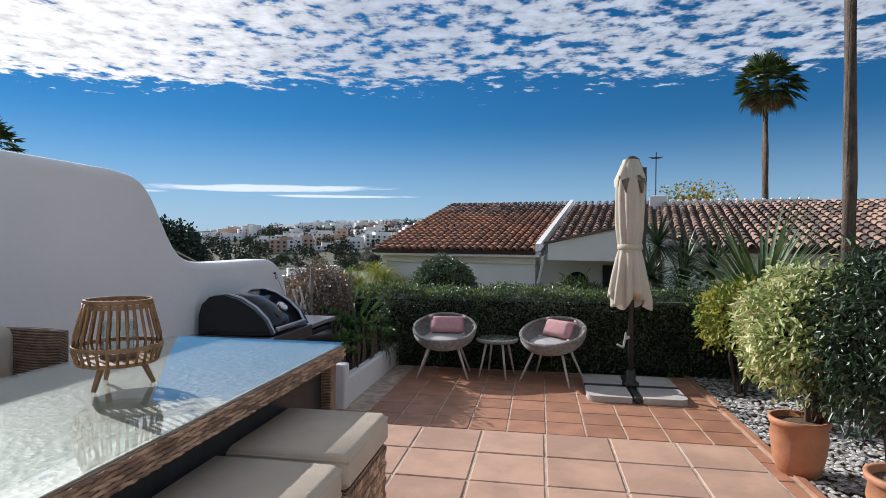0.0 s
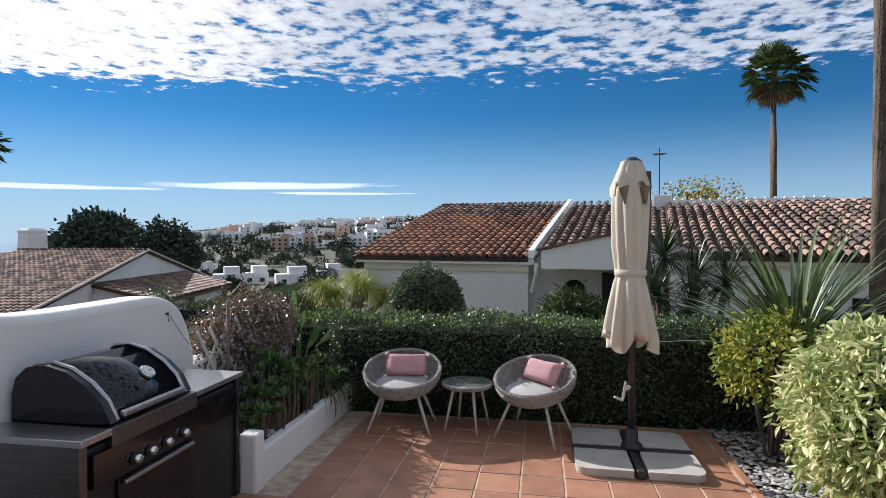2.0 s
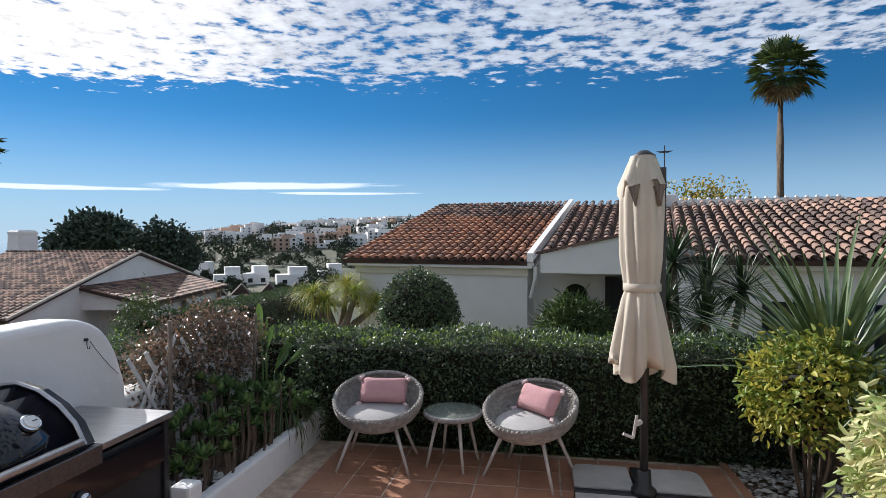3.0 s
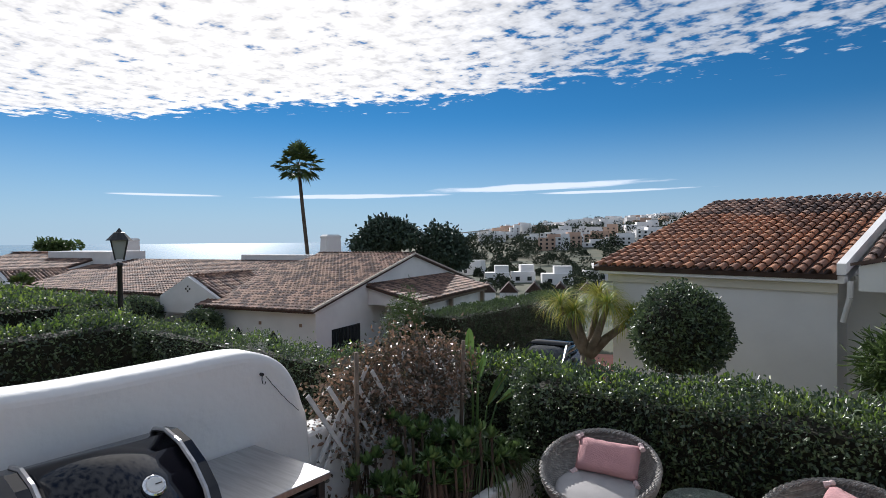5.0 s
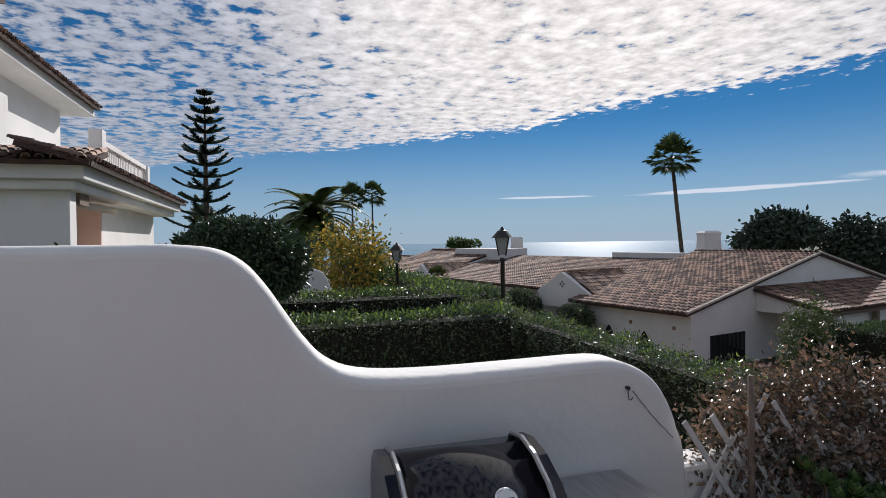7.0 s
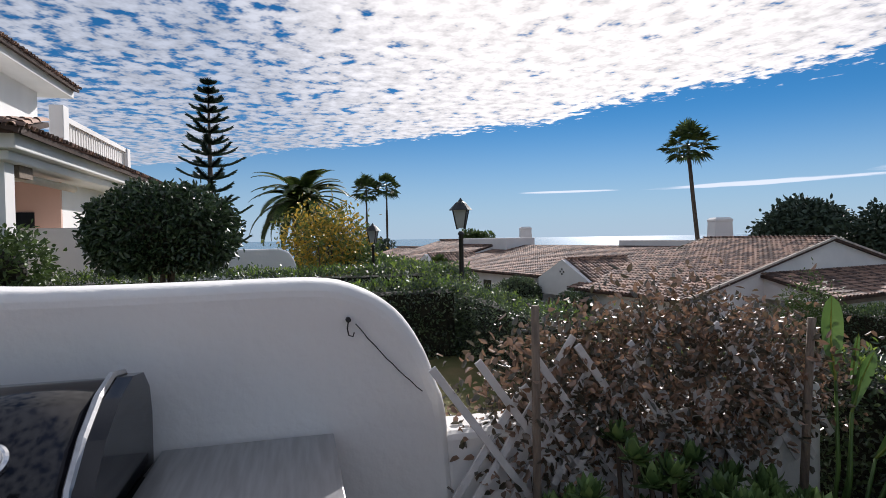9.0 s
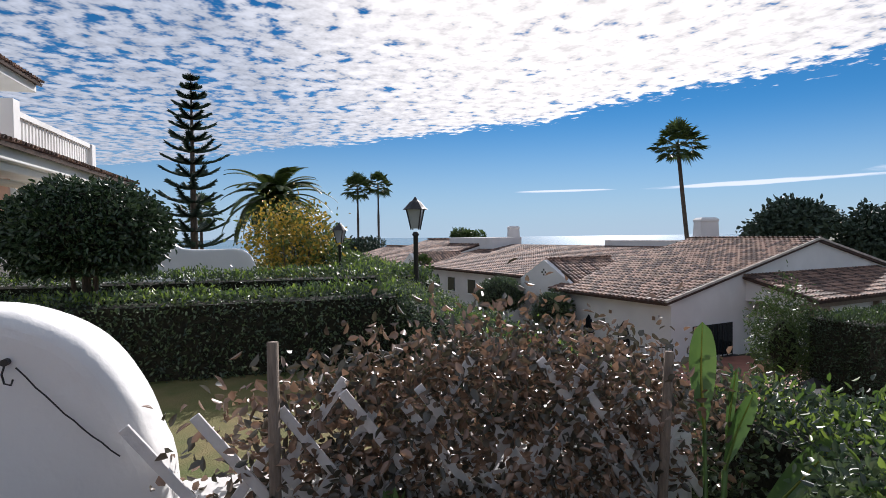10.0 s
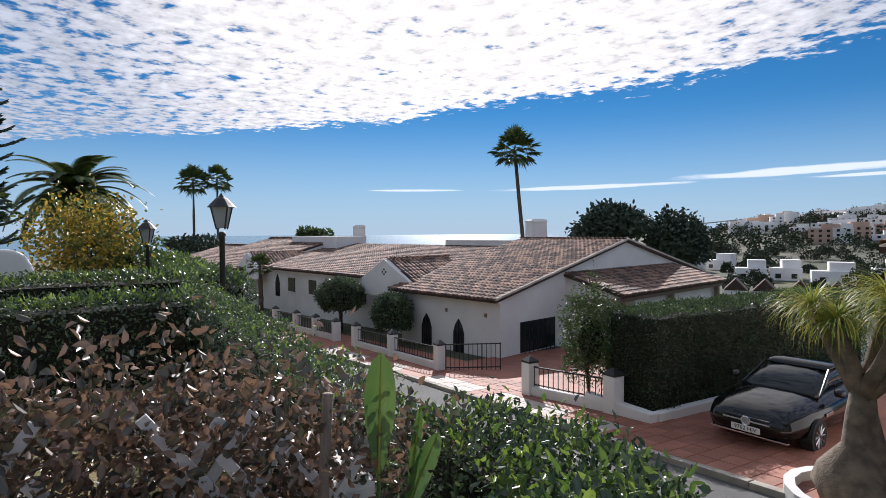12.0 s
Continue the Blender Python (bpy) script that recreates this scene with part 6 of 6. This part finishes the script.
def rail_fence(name, label, posts):
    f = thing(name, label, "fence")
    for x, y in posts:
        z = street_z(x) + 0.08
        p = part("pillar", boxed(x - 0.17, x + 0.17, y - 0.17, y + 0.17, z - 0.2, z + 0.92, 0.015), PLASTER_FAR, f)
        part("pillar_cap", lathe(bmesh.new(), [(0.25, z + 0.92), (0.24, z + 0.97), (0.02, z + 1.1)], 4, pose(x, y, 0, 0, 0, 45)), ANTHRA, p, "dark pyramid cap")
    for (x0, y0), (x1, y1) in zip(posts, posts[1:]):
        if abs(x1 - x0) < 1.2:
            continue
        z0, z1 = street_z(x0) + 0.08, street_z(x1) + 0.08
        bm = bmesh.new()
        for h, r in ((0.80, 0.025), (0.32, 0.02)):
            tube(bm, (x0, y0, z0 + h), (x1, y1, z1 + h), r, seg=6)
        part("rail", bm, BLACKSAT, f)
        k = max(3, int(abs(x1 - x0) / 0.17))
        for i in range(1, k):
            t = i / k
            x, y, z = x0 + (x1 - x0) * t, y0 + (y1 - y0) * t, z0 + (z1 - z0) * t
            part("baluster", tube(bmesh.new(), (x, y, z + 0.28), (x, y, z + 0.82), 0.013, seg=5), BLACKSAT, f)
        bm = bmesh.new()
        pts = [(x0, y0, z0), (x1, y1, z1)]
        a = [bm.verts.new((p[0], p[1] + o, p[2] + h)) for p in pts for o, h in ((-0.09, -0.25), (0.09, -0.25), (0.09, 0.26), (-0.09, 0.26))]
        for i in range(4):
            bm.faces.new((a[i], a[(i + 1) % 4], a[4 + (i + 1) % 4], a[4 + i]))
        part("plinth", bm, PLASTER_FAR, f)
    return f


rail_fence("railing_fence", "white pillars with black iron railing", [(-12.6, 17.1), (-9.75, 17.3)])
rail_fence("railing_fence", "white pillars with black iron railing along the house", [(-17.78, 17.16), (-20.88, 16.74), (-23.76, 16.3)])
rail_fence("railing_fence", "white pillars with black iron railing further down", [(-25.53, 16.0), (-27.53, 15.65), (-29.64, 15.27), (-32.18, 14.8)])
gate = thing("garden_gate", "low black iron bar gate beside the white house", "gate")
ga, gb = Vector((-17.5, 17.25, street_z(-17.5) + 0.1)), Vector((-16.3, 18.75, street_z(-16.3) + 0.1))
for h_ in (0.10, 0.92):
    part("rail", tube(bmesh.new(), ga + Vector((0, 0, h_)), gb + Vector((0, 0, h_)), 0.022, seg=6), BLACKSAT, gate)
for i in range(13):
    q_ = ga.lerp(gb, i / 12)
    part("bar", tube(bmesh.new(), q_, q_ + Vector((0, 0, 0.95)), 0.022 if i in (0, 8, 12) else 0.012, seg=6), BLACKSAT, gate)

# ---- parked car ----
CAR = pose(-6.75, 19.35, street_z(-6.75) + 0.09, 0, 0, 186)
car = thing("car", "black two-seat convertible car parked on red paving", "car", CAR)


def lofted(sections, n=18, power=3.2):
    """A smooth closed hull through (y, half width, z low, z high) stations along y."""
    bm = bmesh.new()
    rings = []
    for y, w, z0, z1 in sections:
        ring = []
        for k in range(n):
            a = 2 * math.pi * k / n
            c, s = math.cos(a), math.sin(a)
            ring.append(bm.verts.new((w * math.copysign(abs(c) ** (2 / power), c), y, (z0 + z1) / 2 + (z1 - z0) / 2 * math.copysign(abs(s) ** (2 / power), s))))
        rings.append(ring)
    for a, b in zip(rings, rings[1:]):
        for k in range(n):
            bm.faces.new((a[k], b[k], b[(k + 1) % n], a[(k + 1) % n]))
    bm.faces.new(rings[0]), bm.faces.new(rings[-1][::-1])
    bmesh.ops.recalc_face_normals(bm, faces=bm.faces)
    return bm


part("body", lofted([(-2.05, 0.62, 0.35, 0.85), (-1.95, 0.80, 0.22, 0.96), (-1.4, 0.90, 0.18, 0.98), (-0.6, 0.91, 0.17, 0.96), (0.4, 0.905, 0.17, 0.93), (1.1, 0.90, 0.18, 0.88), (1.6, 0.87, 0.2, 0.80), (1.92, 0.76, 0.24, 0.70), (2.05, 0.58, 0.32, 0.58)]), CARPAINT, car, smooth=True)
part("cabin", lofted([(-1.35, 0.55, 0.85, 1.02), (-0.9, 0.64, 0.85, 1.24), (-0.4, 0.64, 0.85, 1.30), (0.05, 0.63, 0.85, 1.24), (0.75, 0.72, 0.82, 0.95)]), DARKGLASS, car, "dark tinted glass cabin", smooth=True)
part("roof", lofted([(-1.2, 0.5, 1.10, 1.16), (-0.85, 0.60, 1.22, 1.285), (-0.4, 0.61, 1.27, 1.335), (0.0, 0.58, 1.24, 1.285)]), CARPAINT, car, smooth=True)
for sx in (-1, 1):
    part("pillar", tube(bmesh.new(), (sx * 0.60, 0.0, 1.26), (sx * 0.72, 0.72, 0.90), 0.025, seg=6), CARPAINT, car)
    part("mirror", lofted([(0.42, 0.05, 0.0, 0.10), (0.5, 0.10, -0.02, 0.14), (0.58, 0.06, 0.0, 0.1)]), CARPAINT, car, smooth=True, at=pose(sx * 0.97, 0, 0.92))
    bm = lofted([(1.58, 0.09, 0.57, 0.66), (1.75, 0.14, 0.53, 0.69), (1.93, 0.12, 0.50, 0.64), (1.99, 0.06, 0.52, 0.6)])
    part("headlight", bm, CHROME, car, "clear bright headlight", smooth=True, at=pose(sx * 0.665, 0.04, 0.05, 0, 0, sx * 18))
    part("vent", boxed(sx * 0.905 - 0.012, sx * 0.905 + 0.012, 0.62, 0.92, 0.60, 0.66, 0.005), CHROME, car, "chrome side vent")
    for y in (-1.2, 1.25):
        w = part("wheel", tube(bmesh.new(), (sx * 0.70, y, 0.315), (sx * 0.92, y, 0.315), 0.315, seg=28), TYRE, car, smooth=False)
        part("rim", lathe(bmesh.new(), [(0.235, 0), (0.225, 0.03), (0.18, 0.02), (0.17, -0.02), (0.03, 0.0)], 24, pose(sx * 0.905, y, 0.315, 0, 90 * sx, 0)), BLACKSAT, w)
        for k in range(10):
            a = 2 * math.pi * k / 10
            part("spoke", tube(bmesh.new(), (sx * 0.925, y + 0.04 * math.cos(a), 0.315 + 0.04 * math.sin(a)), (sx * 0.922, y + 0.22 * math.cos(a), 0.315 + 0.22 * math.sin(a)), 0.016, seg=5), STEEL, w)
part("grille", boxed(-0.42, 0.42, 1.965, 2.05, 0.44, 0.60, 0.02), BLACKSAT, car)
part("grille_bar", boxed(-0.42, 0.42, 2.04, 2.065, 0.51, 0.54, 0.004), CHROME, car, "chrome bar")
part("badge", lathe(bmesh.new(), [(0.075, 0), (0.09, 0.006), (0.075, 0.012), (0.065, 0.006)], 20, pose(0, 2.06, 0.525, -90, 0, 0)), CHROME, car, "round chrome badge")
part("lower_lip", boxed(-0.7, 0.7, 1.93, 1.99, 0.24, 0.27, 0.004), CHROME, car, "chrome lower lip")
part("plate", boxed(-0.26, 0.26, 2.065, 2.08, 0.33, 0.44, 0.003), PLATE, car, "white number plate")
cu = bpy.data.curves.new("plate_text", "FONT")
cu.body, cu.size, cu.align_x, cu.align_y, cu.extrude = "9762 HJV", 0.105, "CENTER", "CENTER", 0.001
cu.materials.append(BLACKSAT)
tx = new("plate_text", cu)
tx.parent = car
tx.matrix_basis = pose(0, 2.083, 0.385, 90, 0, 180)

# ---- far town on the hillside ----
rng = random.Random(77)


def town_block(x, y, w, d, h, m, far=True):
    z = ground_z(x, y)
    a = rng.uniform(0, 40)
    t = thing("town_house", "small white house on the far hillside" if m is TOWNW else "ochre house on the far hillside", "house", pose(x, y, z, 0, 0, a), group="far town houses")
    bm = boxed(-w / 2, w / 2, -d / 2, d / 2, -6, h)
    box(bm, -w * 0.1, w / 2 * 0.95, -d / 2 * 0.6, d / 2, h, h + 2.6)
    part("wall", bm, m, t)
    for f in range(max(1, int(h / 3)) if math.hypot(x, y) < 640 else 1):
        for i in range(max(2, int(w / 4))):
            xx = -w / 2 + (i + 0.5) * w / max(2, int(w / 4))
            part("window", boxed(xx - 0.8, xx + 0.8, -d / 2 - 0.15, -d / 2 + 0.05, f * 3 + 0.7, f * 3 + 2.2), DARKGLASS, t)
    return t


for i in range(330):
    az = rng.uniform(-12, 33)
    r = rng.uniform(430, 890) if az < 28 else rng.uniform(560, 880)
    if rng.random() < 0.45:
        r = rng.uniform(760, 900)
    x, y = -r * math.sin(radians(az)), r * math.cos(radians(az))
    town_block(x, y, rng.uniform(10, 26), rng.uniform(8, 12), rng.choice((3, 6, 6, 9, 9)), TOWNO if rng.random() < 0.15 else TOWNW)
for az, r, w in ((30.5, 215, 9), (28.0, 220, 9), (24.6, 210, 11), (33.0, 260, 10), (21, 230, 9), (35.5, 250, 10)):
    x, y = -r * math.sin(radians(az)), r * math.cos(radians(az))
    town_block(x, y, w, 6, 4, TOWNW)
for az in (31.2, 29.0, 26.5, 24.0, 21.5):
    x, y = -150 * math.sin(radians(az)), 150 * math.cos(radians(az))
    t = thing("gabled_house", "white house with a dark steep gable", "house", pose(x, y, ground_z(x, y) - 0.2, 0, 0, az), group="gabled valley houses")
    part("wall", boxed(-2.3, 2.3, -3, 3, -5, 3), TOWNW, t)
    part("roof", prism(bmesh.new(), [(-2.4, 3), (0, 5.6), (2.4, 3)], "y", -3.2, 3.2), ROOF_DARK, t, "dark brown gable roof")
nr = np.random.default_rng(5)
woods = {"near": ([], []), "far": ([], [])}
for i in range(1100):
    az, r = nr.uniform(-14, 38), 900 * math.sqrt(nr.uniform(0.02, 1.0))
    x, y = -r * math.sin(radians(az)), r * math.cos(radians(az))
    s = nr.uniform(1.8, 4.6) * (0.7 + r / 1200)
    p, n = ball_points(420 if r < 380 else 60, (x, y, ground_z(x, y) + s * 0.5), (s, s, s * nr.uniform(0.7, 1.5)), i, 0.12, -0.4)
    P, N = woods["near" if r < 380 else "far"]
    P.append(p), N.append(n)
for key, size, words in (("near", 0.7, "dark green trees in the valley"), ("far", 1.7, "dark green trees dotted over the far hillside")):
    P, N = woods[key]
    tagged(new("far_trees", leaf_mesh("far_trees", np.concatenate(P), np.concatenate(N), size, size * 0.8, FARGREEN, 3)), words, "trees", kind="stuff")
cr = thing("tower_crane", "distant tower crane on the hillside", "crane")
cx, cy = -330 * math.sin(radians(34.6)), 330 * math.cos(radians(34.6))
bm = tube(bmesh.new(), (cx, cy, -8), (cx, cy, 9), 0.45, seg=4)
tube(bm, (cx - 12, cy - 6, 4.5), (cx + 16, cy + 8, 7.5), 0.3, seg=4)
part("mast", bm, MORTAR, cr)

# ---- tiles, kerb stones and pavers ----


def tile_mesh(name, w, d, h, m):
    bm = boxed(-w / 2, w / 2, -d / 2, d / 2, -h, 0)
    es = [e for e in bm.edges if e.verts[0].co.z > -0.001 and e.verts[1].co.z > -0.001]
    bmesh.ops.bevel(bm, geom=es, offset=0.004, segments=1, affect="EDGES")
    return mesh_of(name, bm, m)


rng = random.Random(2)
W = 0.335
tmesh = tile_mesh("tile", W - 0.012, W - 0.012, 0.03, TERRA)
for i in range(13):
    for j in range(10):
        x, y = -1.97 + (i + 0.5) * W, 4.44 + (j + 0.5) * W
        if (x < -1.2 + W / 2 and y > 5.7) or x + W / 2 > 2.42:
            continue
        part("tile", tmesh, TERRA, floor_low, at=pose(x, y, rng.uniform(-0.0015, 0.0015), rng.uniform(-.15, .15), rng.uniform(-.15, .15), 0))
W = 0.346
tmesh = tile_mesh("tile", W - 0.012, W - 0.012, 0.03, TERRA_UP)
for i in range(10):
    for j in range(13):
        x, y = 1.715 - (i + 0.5) * W, 3.785 - (j + 0.5) * W
        part("tile", tmesh, TERRA_UP, floor_up, at=pose(x, y, LEVEL + rng.uniform(-0.0012, 0.0012), rng.uniform(-.12, .12), rng.uniform(-.12, .12), 0))
kerb = setting("kerb", strip(-58, 16, 15.72, 15.84, 0.05, 0.3), KERB, "concrete kerb along the street", "kerb")
km = tile_mesh("kerb_stone", 0.98, 0.15, 0.25, KERB)
for i in range(48):
    x = -50 + i * 1.0
    part("kerb_stone", km, KERB, kerb, at=pose(x, 15.78 + bend(x), street_z(x) + 0.125 + rng.uniform(-.006, .006), 0, -4.57 if x > -18 else -0.7, rng.uniform(-.4, .4) + (12.8 if x < -18 else 0)))
pa, pb = tile_mesh("paver", 0.385, 0.385, 0.03, PAVER), tile_mesh("paver", 0.385, 0.385, 0.03, PAVER_W)
for i in range(54):
    for j in range(5):
        x, y = -24.0 + (i + 0.5) * 0.4, 15.88 + (j + 0.5) * 0.4
        part("paver", pb if j in (0, 1) and (i % 9) < 7 and x < -8.8 else pa, PAVER, pavement, at=pose(x, y + bend(x), street_z(x) + 0.112 + rng.uniform(-.003, .003), 0, -4.57 if x > -18 else -0.7, 12.8 if x < -18 else 0))
